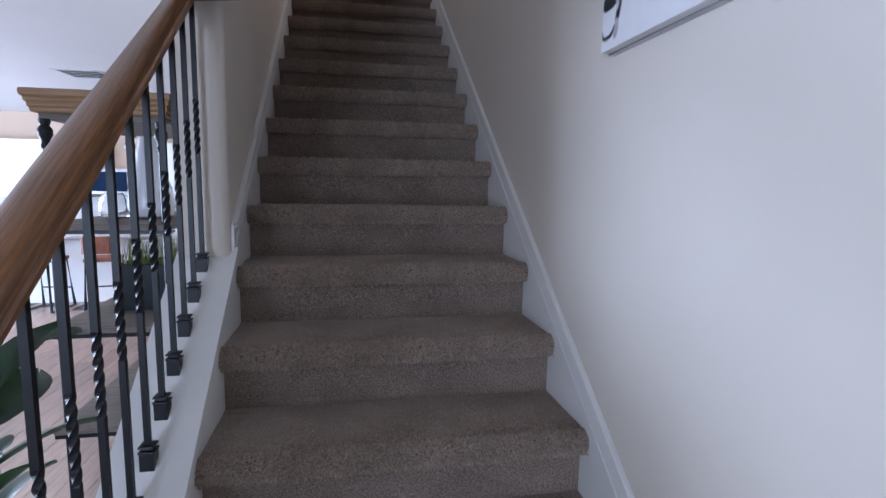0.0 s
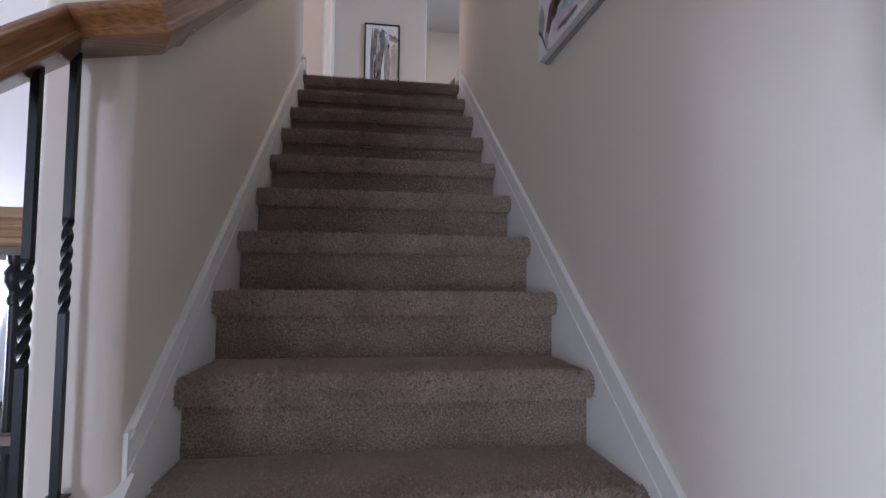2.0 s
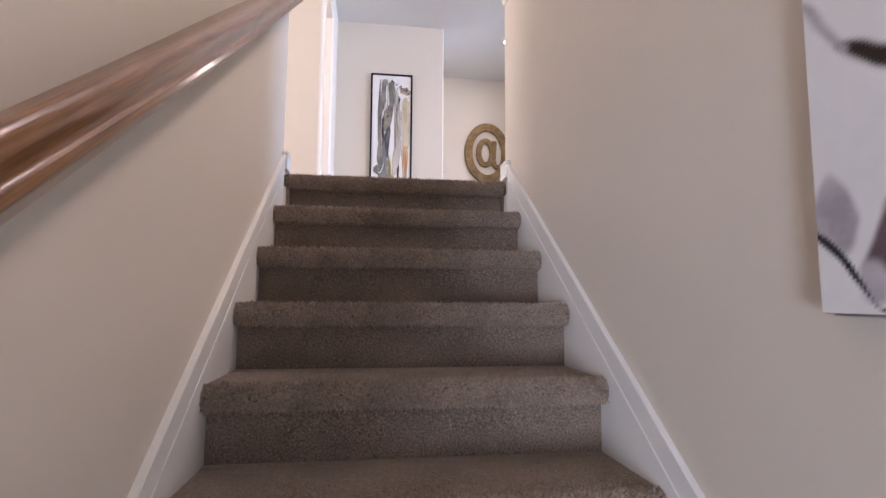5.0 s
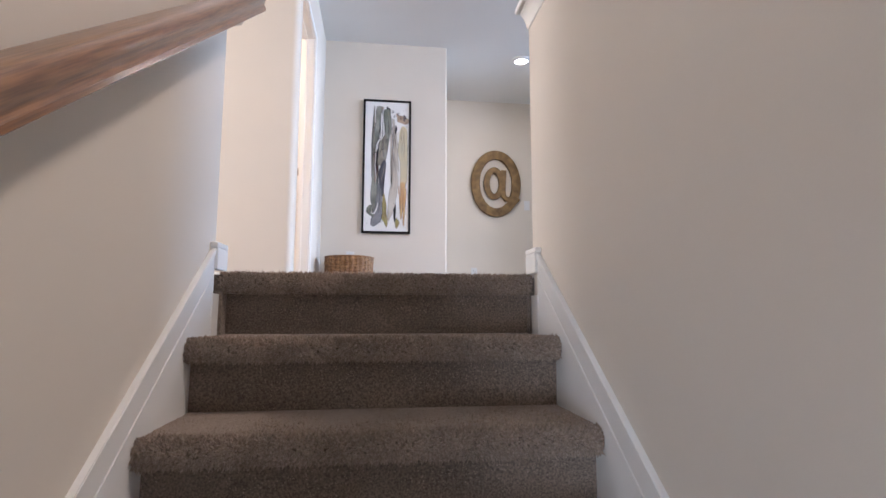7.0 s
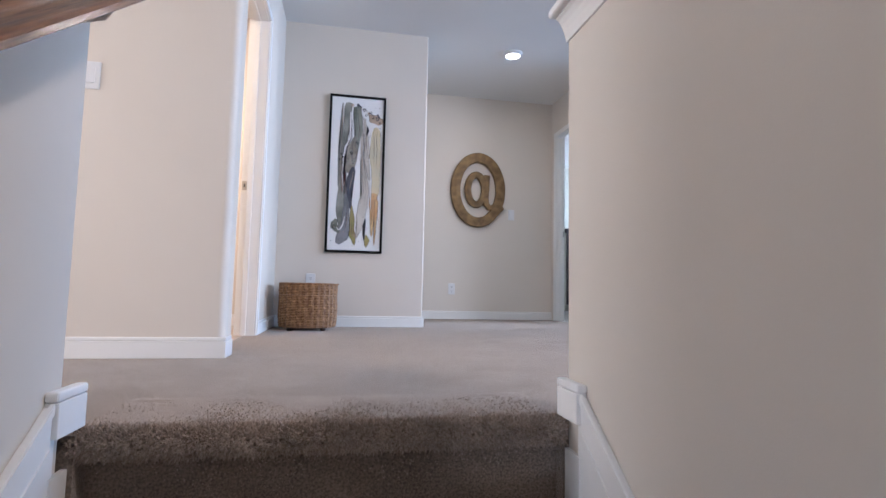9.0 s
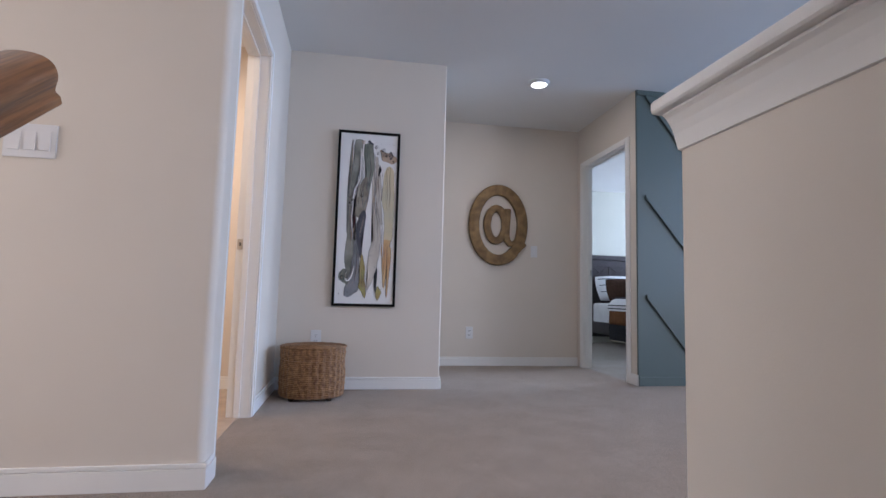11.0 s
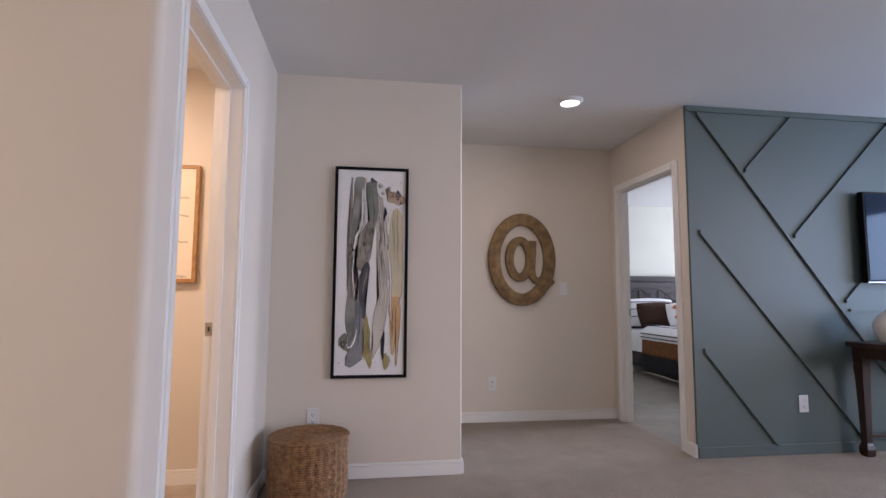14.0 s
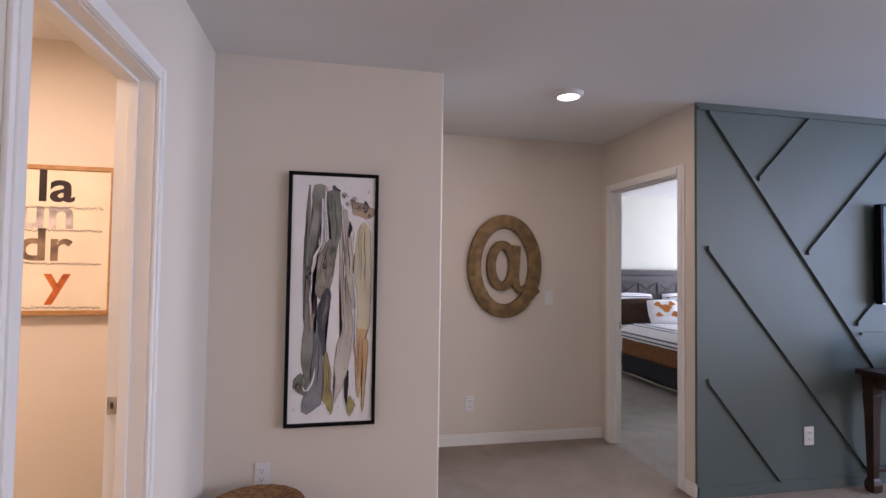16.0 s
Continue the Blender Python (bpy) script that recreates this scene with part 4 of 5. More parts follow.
for i, (key, nodes) in enumerate(STREAMS):
    ol = stream([(v, u, w + 0.005) for v, u, w in nodes], 0.25, i)
    fill = stream(nodes, 0.25, i)
    at = lambda u, v, lift: (0.014 + u * (AW - 0.028), -0.0285 - lift, 0.014 + v * (AH - 0.028))
    part("ink_line", patch(ol, at, 0.0002 + i * 0.00012), AM["slate"], art)
    part("wash", patch(fill, at, 0.00026 + i * 0.00012), AM[key], art)



def stroke(points, width, lift, bm):
    """A thin brush line along points, tapering to both ends."""
    prev, n = None, len(points)
    for i, (u, v) in enumerate(points):
        a, b = points[max(0, i - 1)], points[min(n - 1, i + 1)]
        dx, dz = (b[0] - a[0]) * AW, (b[1] - a[1]) * AH
        ln = math.hypot(dx, dz) or 1
        w = width * (0.25 + 0.75 * math.sin(math.pi * i / (n - 1)))
        x, y, z = at(u, v, lift)
        cur = [bm.verts.new((x - dz / ln * w, y, z + dx / ln * w)), bm.verts.new((x + dz / ln * w, y, z - dx / ln * w))]
        if prev:
            bm.faces.new((prev[0], prev[1], cur[1], cur[0]))
        prev = cur


# fine ink lines that run inside the shapes, curls and splashed drops
rl = random.Random(12)
for key, tone in (("slate", 0), ("ink", 1), ("sand", 2)):
    bm = bmesh.new()
    for i, (k, nodes) in enumerate(STREAMS):
        if len(nodes) < 5:
            continue
        for j in range(2):
            s = rl.uniform(-0.75, 0.75)
            pts = []
            for (v0, u0, w0), (v1, u1, w1) in zip(nodes, nodes[1:]):
                for q in range(6):
                    t = q / 6
                    v = v0 + (v1 - v0) * t
                    pts.append((u0 + (u1 - u0) * t + s * (w0 + (w1 - w0) * t) + 0.012 * noise.noise(Vector((v * 16, i, j + tone * 7))), v))
            a = rl.randrange(0, max(1, len(pts) // 3))
            stroke(pts[a:a + max(8, len(pts) // 2)], 0.0009, 0.0031, bm)
    for u, v, r in ((0.50, 0.70, 0.05), (0.41, 0.63, 0.045), (0.86, 0.87, 0.06), (0.74, 0.905, 0.04), (0.12, 0.15, 0.06), (0.52, 0.10, 0.045), (0.62, 0.92, 0.04), (0.24, 0.60, 0.025), (0.40, 0.945, 0.04))[tone::3]:
        for back in (1, 0.6):
            stroke([(u + r * back * (1 - q / 40) * math.cos(q * 0.27 + v * 20), v + 0.35 * r * back * (1 - q / 40) * math.sin(q * 0.27 + v * 20)) for q in range(34)], 0.0015, 0.0032, bm)
    for i in range(22):
        u, v = (rl.uniform(0.45, 0.97), rl.uniform(0.86, 0.95)) if rl.random() < 0.5 else (rl.uniform(0.06, 0.9), rl.uniform(0.03, 0.22))
        r = rl.uniform(0.0008, 0.003)
        x, y, z = at(u, v, 0.0033)
        bm.faces.new([bm.verts.new((x + r * math.cos(q * 0.785), y, z + r * 1.2 * math.sin(q * 0.785))) for q in range(8)])
    if tone == 1:
        for u, v in ((0.205, 0.585), (0.22, 0.62), (0.30, 0.57), (0.25, 0.565), (0.93, 0.84), (0.80, 0.87), (0.66, 0.885)):
            for back in (1, 0.5):
                stroke([(u + 0.022 * back * math.cos(q * 0.42), v + 0.007 * back * math.sin(q * 0.42)) for q in range(16)], 0.0013, 0.0034, bm)
    tagged(part("fine_line", bm, AM[key], art), "fine inked lines, curls and drops", kind="stuff")

# pale arch round the straw shape and the pale curl at the foot
bm = bmesh.new()
stroke([(.75, .68), (.752, .73), (.765, .775), (.80, .805), (.85, .818), (.90, .812), (.94, .79), (.955, .765)], 0.008, 0.0036, bm)
stroke([(.17, .15), (.20, .132), (.24, .136), (.28, .16), (.305, .19), (.315, .22)], 0.005, 0.0036, bm)
part("wash", bm, CANVAS, art)["kind"] = "stuff"

# ---- brass at-sign on the alcove wall ----


def ribbon(path, width, depth, bm=None):
    """A flat stroke in the xz plane with chamfered edges, standing depth off the wall."""
    bm = bm or bmesh.new()
    rings = []
    n = len(path)
    for i, (x, z) in enumerate(path):
        a, b = path[max(0, i - 1)], path[min(n - 1, i + 1)]
        dx, dz = b[0] - a[0], b[1] - a[1]
        ln = math.hypot(dx, dz) or 1
        nx, nz = -dz / ln, dx / ln
        w = width(i / (n - 1)) / 2
        rings.append([bm.verts.new((x + nx * s, -d, z + nz * s)) for s, d in ((-w, 0), (-w, depth - 0.006), (-w + 0.006, depth), (0, depth + 0.004), (w - 0.006, depth), (w, depth - 0.006), (w, 0))])
    for k in range(n - 1):
        for i in range(6):
            bm.faces.new((rings[k][i], rings[k][i + 1], rings[k + 1][i + 1], rings[k + 1][i]))
    bm.faces.new(rings[0])
    bm.faces.new(rings[-1][::-1])
    return bm


at = tagged(new("at_sign", None), "large aged brass at-sign hung on the wall", "wall sign")
at.location = (0.862, 7.71, 4.145)
CX, CZ = 0.25, 0.352
ring = [(CX * math.cos(radians(a)), CZ * math.sin(radians(a))) for a in range(-38, -405, -6)]
ring = [(0.262, -0.165)] + ring[1:]
bm = ribbon(ring, lambda t: 0.105 if t > 0.03 else 0.09, 0.045)
part("outer_ring", bm, BRONZE, at, "broad brass ring with an open tail")
bowl = [(-0.020 + 0.092 * math.cos(radians(a)), 0.003 + 0.162 * math.sin(radians(a))) for a in range(0, 361, 10)]
part("bowl", ribbon(bowl, lambda t: 0.072, 0.038), BRONZE, at)
stem = [(0.098, 0.165), (0.094, 0.08), (0.088, -0.02), (0.086, -0.09), (0.095, -0.15), (0.125, -0.185), (0.165, -0.185), (0.205, -0.15), (0.225, -0.10), (0.235, -0.05)]
part("stem", ribbon(stem, lambda t: 0.066 - 0.01 * t, 0.041), BRONZE, at)

# ---- laundry sign ----
sign = thing("laundry_sign", (-2.0, 6.50, 3.889), "cream sign reading laundry in a light oak frame", "sign")
SW, SH = 0.542, 0.687
part("frame", boxes((0, 0.022, -0.04, -0.002, 0, SH), (SW - 0.022, SW, -0.04, -0.002, 0, SH), (0.022, SW - 0.022, -0.04, -0.002, 0, 0.022), (0.022, SW - 0.022, -0.04, -0.002, SH - 0.022, SH), bevel=0.003), SIGNWOOD, sign)
part("panel", boxes((0.0225, SW - 0.0225, -0.034, -0.004, 0.0225, SH - 0.0225)), SIGNPAPER, sign)


def letters(text, x0, x1, z0, z1, material):
    me = lettering(text, 1.0, 0.0, 0.02)
    xs, ys = [v.co.x for v in me.vertices], [v.co.y for v in me.vertices]
    ax, bx, ay, by = min(xs), max(xs), min(ys), max(ys)
    for v in me.vertices:
        v.co = Vector((x0 + (v.co.x - ax) / (bx - ax) * (x1 - x0) + 2.0, -0.0345 - (0.0008 if v.co.z > 0 else 0), z0 + (v.co.y - ay) / (by - ay) * (z1 - z0) - 3.889))
    me.materials.clear()
    me.materials.append(material)
    ob = new("lettering", me)
    ob.parent = sign


letters("la", -1.775, -1.628, 4.406, 4.553, ink("dark_brown_ink", (0.03, 0.015, 0.015)))
letters("un", -1.850, -1.632, 4.283, 4.385, ink("pale_lilac_ink", (0.52, 0.46, 0.46)))
letters("dr", -1.849, -1.630, 4.137, 4.285, ink("taupe_ink", (0.24, 0.16, 0.10)))
letters("y", -1.744, -1.633, 3.937, 4.078, ink("orange_ink", (0.55, 0.13, 0.02)))
for k, z in enumerate((4.381, 4.276, 4.124, 3.923)):
    pts = [(-1.97 + 2.0 + 0.46 * i / 150, z - 3.889 + 0.013 * noise.noise(Vector((i * 0.83, k, 0.3))) + 0.003 * math.sin(i * 1.9)) for i in range(151)]
    bm = bmesh.new()
    for (xa, za), (xb, zb) in zip(pts, pts[1:]):
        bm.faces.new([bm.verts.new((xa, -0.0346, za - 0.0021)), bm.verts.new((xb, -0.0346, zb - 0.0021)), bm.verts.new((xb, -0.0346, zb + 0.0021)), bm.verts.new((xa, -0.0346, za + 0.0021))])
    bmesh.ops.remove_doubles(bm, verts=bm.verts, dist=0.00001)
    part("script_line", bm, INK, sign, "line of tiny handwriting")

# ---- outlets, switches, lamp ----


def outlet(loc, rz, label, decora=False):
    o = thing("outlet", loc, label, "outlet", "wall outlets", rz)
    part("plate", box(bmesh.new(), -0.036, 0.036, -0.006, 0, -0.058, 0.058, 0.003), PLATE, o)
    for s in (-1, 1):
        soc = part("socket", box(bmesh.new(), -0.017, 0.017, -0.008, -0.006, s * 0.020 - 0.013, s * 0.020 + 0.013, 0.003), PLATE, o)
        part("slots", boxes((-0.008, -0.0055, -0.0084, -0.008, s * 0.020 - 0.001, s * 0.020 + 0.009), (0.0055, 0.008, -0.0084, -0.008, s * 0.020 - 0.001, s * 0.020 + 0.007), (-0.003, 0.003, -0.0084, -0.008, s * 0.020 - 0.010, s * 0.020 - 0.005)), SLOT, soc)
    return o


outlet((-0.777, 6.478, 3.108), 0, "white duplex outlet above the woven ottoman")
outlet((2.518, GY, 3.094), 0, "white duplex outlet on the green wall")
outlet((0.595, 7.71, 3.075), 0, "white duplex outlet under the brass sign")


def switch(loc, gangs, label):
    o = thing("light_switch", loc, label, "light switch", "light switches")
    w = 0.023 + 0.023 * (gangs - 1)
    part("plate", box(bmesh.new(), -w - 0.012, w + 0.012, -0.006, 0, -0.058, 0.058, 0.003), PLATE, o)
    for g in range(gangs):
        x = (g - (gangs - 1) / 2) * 0.046
        bm = prism([(-0.006, -0.033), (-0.006, 0.033), (-0.0075, 0.033), (-0.011, -0.033)], "x", x - 0.0165, x + 0.0165)
        part("rocker", bm, PLATE, o)
    return o


switch((1.246, 7.71, 3.893), 1, "white rocker switch beside the brass sign")
switch((-1.615, 4.65, 3.908), 3, "white three-gang rocker switch plate")
light = thing("downlight", (0.885, 6.61, CU), "round recessed ceiling light, switched on", "ceiling light")
part("trim_ring", lathe([(0.088, 0), (0.090, -0.006), (0.080, -0.020), (0.066, -0.026), (0.062, -0.022), (0.062, 0)], 40), PLATE, light, "white trim ring", True)
part("lens", lathe([(0.0, -0.018), (0.0615, -0.018), (0.0615, -0.012), (0.0, -0.012)], 40), LAMP, light, "glowing white lens")

# ---- woven ottoman ----
ott = thing("woven_ottoman", (-0.768, 6.20, ZU), "round drum ottoman woven from brown rattan", "ottoman")


def weave(r0, z0, z1, rows, cols, bulge):
    """A drum wall of strands that pass over and under the stakes."""
    bm = bmesh.new()
    per = 4
    rings = []
    n = rows * per
    for j in range(n + 1):
        t = j / n
        z = z0 + (z1 - z0) * t
        row, f = int(j / per), (j % per) / per
        ring = []
        for i in range(cols * 4):
            ph = 2 * math.pi * i / (cols * 4)
            strand = math.sin(math.pi * f) ** 0.6 if 0 < f < 1 else 0.0
            stake = (0.55, 1.0, 0.55, 0.0)[i % 4]
            wob = 0.7 + 0.5 * noise.noise(Vector((i * 0.9, row * 0.8, 3)))
            r = r0 + bulge * math.sin(math.pi * t) + wob * (0.0075 * stake + 0.0045 * strand) + 0.0015 * noise.noise(Vector((i * 0.7, j * 0.7, 1)))
            ring.append(bm.verts.new((r * math.cos(ph), r * math.sin(ph), z)))
        rings.append(ring)
    m = len(rings[0])
    for k in range(n):
        for i in range(m):
            bm.faces.new((rings[k][i], rings[k][(i + 1) % m], rings[k + 1][(i + 1) % m], rings[k + 1][i]))
    bm.faces.new(rings[0][::-1])
    bm.faces.new(rings[-1])
    return bm


part("drum", weave(0.194, 0.022, 0.247, 20, 30, 0.006), RATTAN, ott)
lid = part("lid", weave(0.196, 0.2485, 0.325, 7, 30, 0.003), RATTAN, ott, "flat woven lid")
bm = bmesh.new()
coil = []
for i in range(0, 1300):
    a = i * 2 * math.pi / 60
    r = 0.204 * (1 - i / 1300) + 0.004
    coil.append((r * math.cos(a), r * math.sin(a), 0.326 + 0.0012 * math.sin(i * 2.1)))
part("coil", rod(coil, 0.0052, 5), RATTAN, lid, "coiled rope top")
for a in (45, 135, 225, 315):
    part("foot", lathe([(0.018, 0), (0.020, 0.01), (0.020, 0.024)], 12, None, (0.16 * math.cos(radians(a)), 0.16 * math.sin(radians(a)))), DARKWOOD, ott)

# ---- loft: television and console table ----
tv = thing("television", (3.02, GY, 3.93), "black flat television mounted on the green wall", "television")
part("housing", box(bmesh.new(), 0, 1.16, -0.075, -0.03, 0, 0.655, 0.006), BLACKFRAME, tv)
part("screen", box(bmesh.new(), 0.018, 1.142, -0.0775, -0.0752, 0.022, 0.637), SCREEN, tv, "glossy dark screen")
part("bezel_strip", box(bmesh.new(), 0.0, 1.16, -0.079, -0.0752, 0.0, 0.008, 0.001), STAINLESS, tv, "thin bright lower bezel")
part("mount", boxes((0.4, 0.75, -0.03, -0.002, 0.2, 0.45)), IRON, tv)
tab = thing("console_table", (2.83, 6.02, ZU), "dark stained console table with shaped legs", "table")
part("tabletop", box(bmesh.new(), 0, 1.55, 0, 0.50, 0.728, 0.762, 0.007, 3), DARKWOOD, tab)
part("apron", boxes((0.05, 1.50, 0.04, 0.06, 0.655, 0.728), (0.05, 1.50, 0.44, 0.46, 0.655, 0.728), (0.04, 0.06, 0.04, 0.46, 0.655, 0.728), (1.49, 1.51, 0.04, 0.46, 0.655, 0.728), bevel=0.002), DARKWOOD, tab)
for x in (0.06, 1.49):
    for y in (0.06, 0.44):
        bm = bmesh.new()
        lv = [(0.022, 0), (0.030, 0.012), (0.033, 0.05), (0.027, 0.075), (0.021, 0.09), (0.024, 0.25), (0.029, 0.5), (0.034, 0.60), (0.030, 0.62), (0.034, 0.64), (0.034, 0.728)]
        rings = [[bm.verts.new((x + sx * r, y + sy * r, z)) for sx, sy in ((-1, -1), (1, -1), (1, 1), (-1, 1))] for r, z in lv]
        for k in range(len(rings) - 1):
            for i in range(4):
                bm.faces.new((rings[k][i], rings[k][(i + 1) % 4], rings[k + 1][(i + 1) % 4], rings[k + 1][i]))
        bm.faces.new(rings[0][::-1])
        part("leg", bm, DARKWOOD, tab)
part("stretcher", box(bmesh.new(), 0.07, 1.48, 0.43, 0.455, 0.12, 0.145, 0.003), DARKWOOD, tab)
vase = thing("round_vase", (2.985, 6.27, ZU + 0.762), "squat matt white ceramic vase with a dimpled surface", "vase")
part("body", lathe([(0.06, 0), (0.10, 0.012), (0.118, 0.05), (0.133, 0.09), (0.137, 0.115), (0.130, 0.145), (0.106, 0.18), (0.075, 0.212), (0.062, 0.224), (0.066, 0.232), (0.058, 0.233), (0.054, 0.222), (0.066, 0.205), (0.03, 0.19)], 48), CERAMIC, vase, "", True)
bx = thing("wooden_box", (3.32, 6.22, ZU + 0.762), "dark brown wooden box on the console", "box")
part("body", box(bmesh.new(), 0, 0.36, 0, 0.22, 0, 0.085, 0.004), DARKWOOD, bx)
part("lid", box(bmesh.new(), -0.004, 0.364, -0.004, 0.224, 0.086, 0.112, 0.004), DARKWOOD, bx)

# ---- bedroom ----
bed = thing("bed", (3.12, 8.25, ZU), "double bed with a dark panelled headboard and striped bedding", "bed")
BW, BL = 1.85, 2.10
hb = part("headboard", boxes((-0.02, BW + 0.02, BL, BL + 0.05, 0.1, 1.30), (-0.05, BW + 0.05, BL - 0.03, BL + 0.06, 1.30, 1.37), (-0.02, BW + 0.02, BL - 0.018, BL, 1.20, 1.28), (-0.02, BW + 0.02, BL - 0.018, BL, 0.93, 0.99), bevel=0.004), ESPRESSO, bed)
for i in range(6):
    x0 = 0.02 + i * (BW - 0.04) / 6
    x1 = x0 + (BW - 0.04) / 6
    bm = bmesh.new()
    box(bm, x0 - 0.012, x0 + 0.012, BL - 0.016, BL, 0.99, 1.20)
    for za, zb in ((1.0, 1.19), (1.19, 1.0)):
        vs = [(x0 + 0.012, za - 0.014), (x1 - 0.012, zb - 0.014), (x1 - 0.012, zb + 0.014), (x0 + 0.012, za + 0.014)]
        fr = [bm.verts.new((u, BL - 0.012, v)) for u, v in vs]
        bk = [bm.verts.new((u, BL, v)) for u, v in vs]
        bm.faces.new(fr)
        for k in range(4):
            bm.faces.new((fr[k], fr[(k + 1) % 4], bk[(k + 1) % 4], bk[k]))
    part("cross_panel", bm, ESPRESSO, hb)
part("side_rail", boxes((0.0, 0.04, 0.02, BL, 0.16, 0.34), (BW - 0.04, BW, 0.02, BL, 0.16, 0.34), (0, BW, 0.0, 0.04, 0.16, 0.40), bevel=0.004), ESPRESSO, bed)
for x in (0.03, BW - 0.03):
    part("leg", box(bmesh.new(), x - 0.03, x + 0.03, 0.0, 0.06, 0, 0.17, 0.003), ESPRESSO, bed)
part("mattress", box(bmesh.new(), 0.02, BW - 0.02, 0.04, BL - 0.03, 0.30, 0.62, 0.05, 4), LINEN, bed)


def drape(x0, x1, y0, y1, z_top, z_low, mat_, name, label, inset=0.0):
    """Bedding that lies on the bed and hangs over its near side, with soft folds."""
    bm = bmesh.new()
    ny, rows = 40, []
    prof = [(x1, z_top), (x0 + 0.10, z_top), (x0 + 0.03, z_top - 0.02), (x0 - 0.01, z_top - 0.07)] + [(x0 - 0.02, z_top - 0.07 + (z_low - z_top + 0.07) * i / 8) for i in range(1, 9)]
    for j in range(ny + 1):
        y = y0 + (y1 - y0) * j / ny
        rows.append([bm.verts.new((u - inset + 0.014 * noise.noise(Vector((y * 5, v * 3, 1))) * (v < z_top - 0.05), y, v + 0.008 * noise.noise(Vector((u * 4, y * 4, 2))))) for u, v in prof])
    for j in range(ny):
        for i in range(len(prof) - 1):
            bm.faces.new((rows[j][i], rows[j][i + 1], rows[j + 1][i + 1], rows[j + 1][i]))
    ob = part(name, bm, mat_, bed, label, True)
    so = ob.modifiers.new("thick", "SOLIDIFY")
    so.thickness = 0.012
    return ob


drape(0.0, BW, 0.02, 1.45, 0.655, 0.10, CHARCOAL, "blanket_border", "charcoal blanket border")
drape(0.0, BW, 0.02, 1.45, 0.670, 0.33, BROWN, "blanket", "rust brown blanket", 0.006)
drape(0.0, BW, 0.02, 1.45, 0.690, 0.52, LINEN, "duvet", "white duvet with navy stripes", 0.012)
part("blanket_edge", rod([(-0.028, 0.02 + i * 0.143, 0.10 + 0.006 * math.sin(i)) for i in range(11)], 0.006, 6), CREAM, bed, "cream piped edge")
for i, (u, v) in enumerate(((-0.043, 0.545), (-0.041, 0.59), (0.02, 0.694), (0.075, 0.7085), (0.15, 0.7105), (0.23, 0.7105), (0.34, 0.7105), (0.48, 0.7105), (0.64, 0.7105), (0.82, 0.7105))):
    bm = bmesh.new()
    du, dv = (0.0, 0.014) if u < 0 else (0.016, 0.0 if u > 0.1 else 0.006)
    rows = [[bm.verts.new((u - 0.003, 0.03 + 0.0355 * j, v)), bm.verts.new((u + du - 0.003, 0.03 + 0.0355 * j, v + dv))] for j in range(41)]
    for j in range(40):
        bm.faces.new((rows[j][0], rows[j][1], rows[j + 1][1], rows[j + 1][0]))
    part("stripe", bm, NAVY, bed, "navy stripe")


def pillow(loc, w, h, d, tilt, material, label, rz=0.0):
    p = thing("pillow", loc, label, "pillow", "pillows on the bed", rz)
    bm = bmesh.new()
    n = 16
    for s in (-1, 1):
        g = []
        for j in range(n + 1):
            row = []
            for i in range(n + 1):
                u, v = i / n * 2 - 1, j / n * 2 - 1
                t = max(0, (1 - u ** 4) * (1 - v ** 4)) ** 0.45
                q = Vector((u * w / 2 * (1 - 0.06 * v * v), -s * d / 2 * t, (v + 1) * h / 2 * (1 - 0.05 * u * u)))
                q = Matrix.Rotation(radians(-tilt), 3, "X") @ q
                row.append(bm.verts.new(q))
            g.append(row)
        for j in range(n):
            for i in range(n):
                bm.faces.new((g[j][i], g[j][i + 1], g[j + 1][i + 1], g[j + 1][i]))
    bmesh.ops.remove_doubles(bm, verts=bm.verts, dist=0.0005)
    part("cover", bm, material, p, "", True)
    return p


for x in (3.55, 4.45):
    p = pillow((x, 10.13, ZU + 0.66), 0.78, 0.44, 0.16, 28, LINEN, "white pillow with navy stripes")
    for k in range(3):
        bm = bmesh.new()
        for i in range(12):
            x0_, x1_ = -0.36 + 0.06 * i, -0.30 + 0.06 * i
            z_ = 0.12 + 0.11 * k
            dd = 0.085 * (1 - ((z_ - 0.22) / 0.26) ** 4) ** 0.45
            qs = [Matrix.Rotation(radians(-28), 3, "X") @ Vector((xx, -dd * max(0.05, (1 - (xx / 0.4) ** 4)) ** 0.45 - 0.004, zz)) for xx, zz in ((x0_, z_ - 0.006), (x1_, z_ - 0.006), (x1_, z_ + 0.006), (x0_, z_ + 0.006))]
            bm.faces.new([bm.verts.new(q) for q in qs])
        part("stripe", bm, NAVY, p)
pillow((3.52, 9.86, ZU + 0.66), 0.70, 0.36, 0.15, 22, DARKBROWN, "dark brown bolster pillow against the white ones")
pillow((4.40, 9.86, ZU + 0.66), 0.70, 0.36, 0.15, 22, DARKBROWN, "dark brown bolster pillow against the white ones")
acc = pillow((3.68, 9.62, ZU + 0.68), 0.42, 0.36, 0.13, 32, LINEN, "white scatter pillow with a rust print", -14)
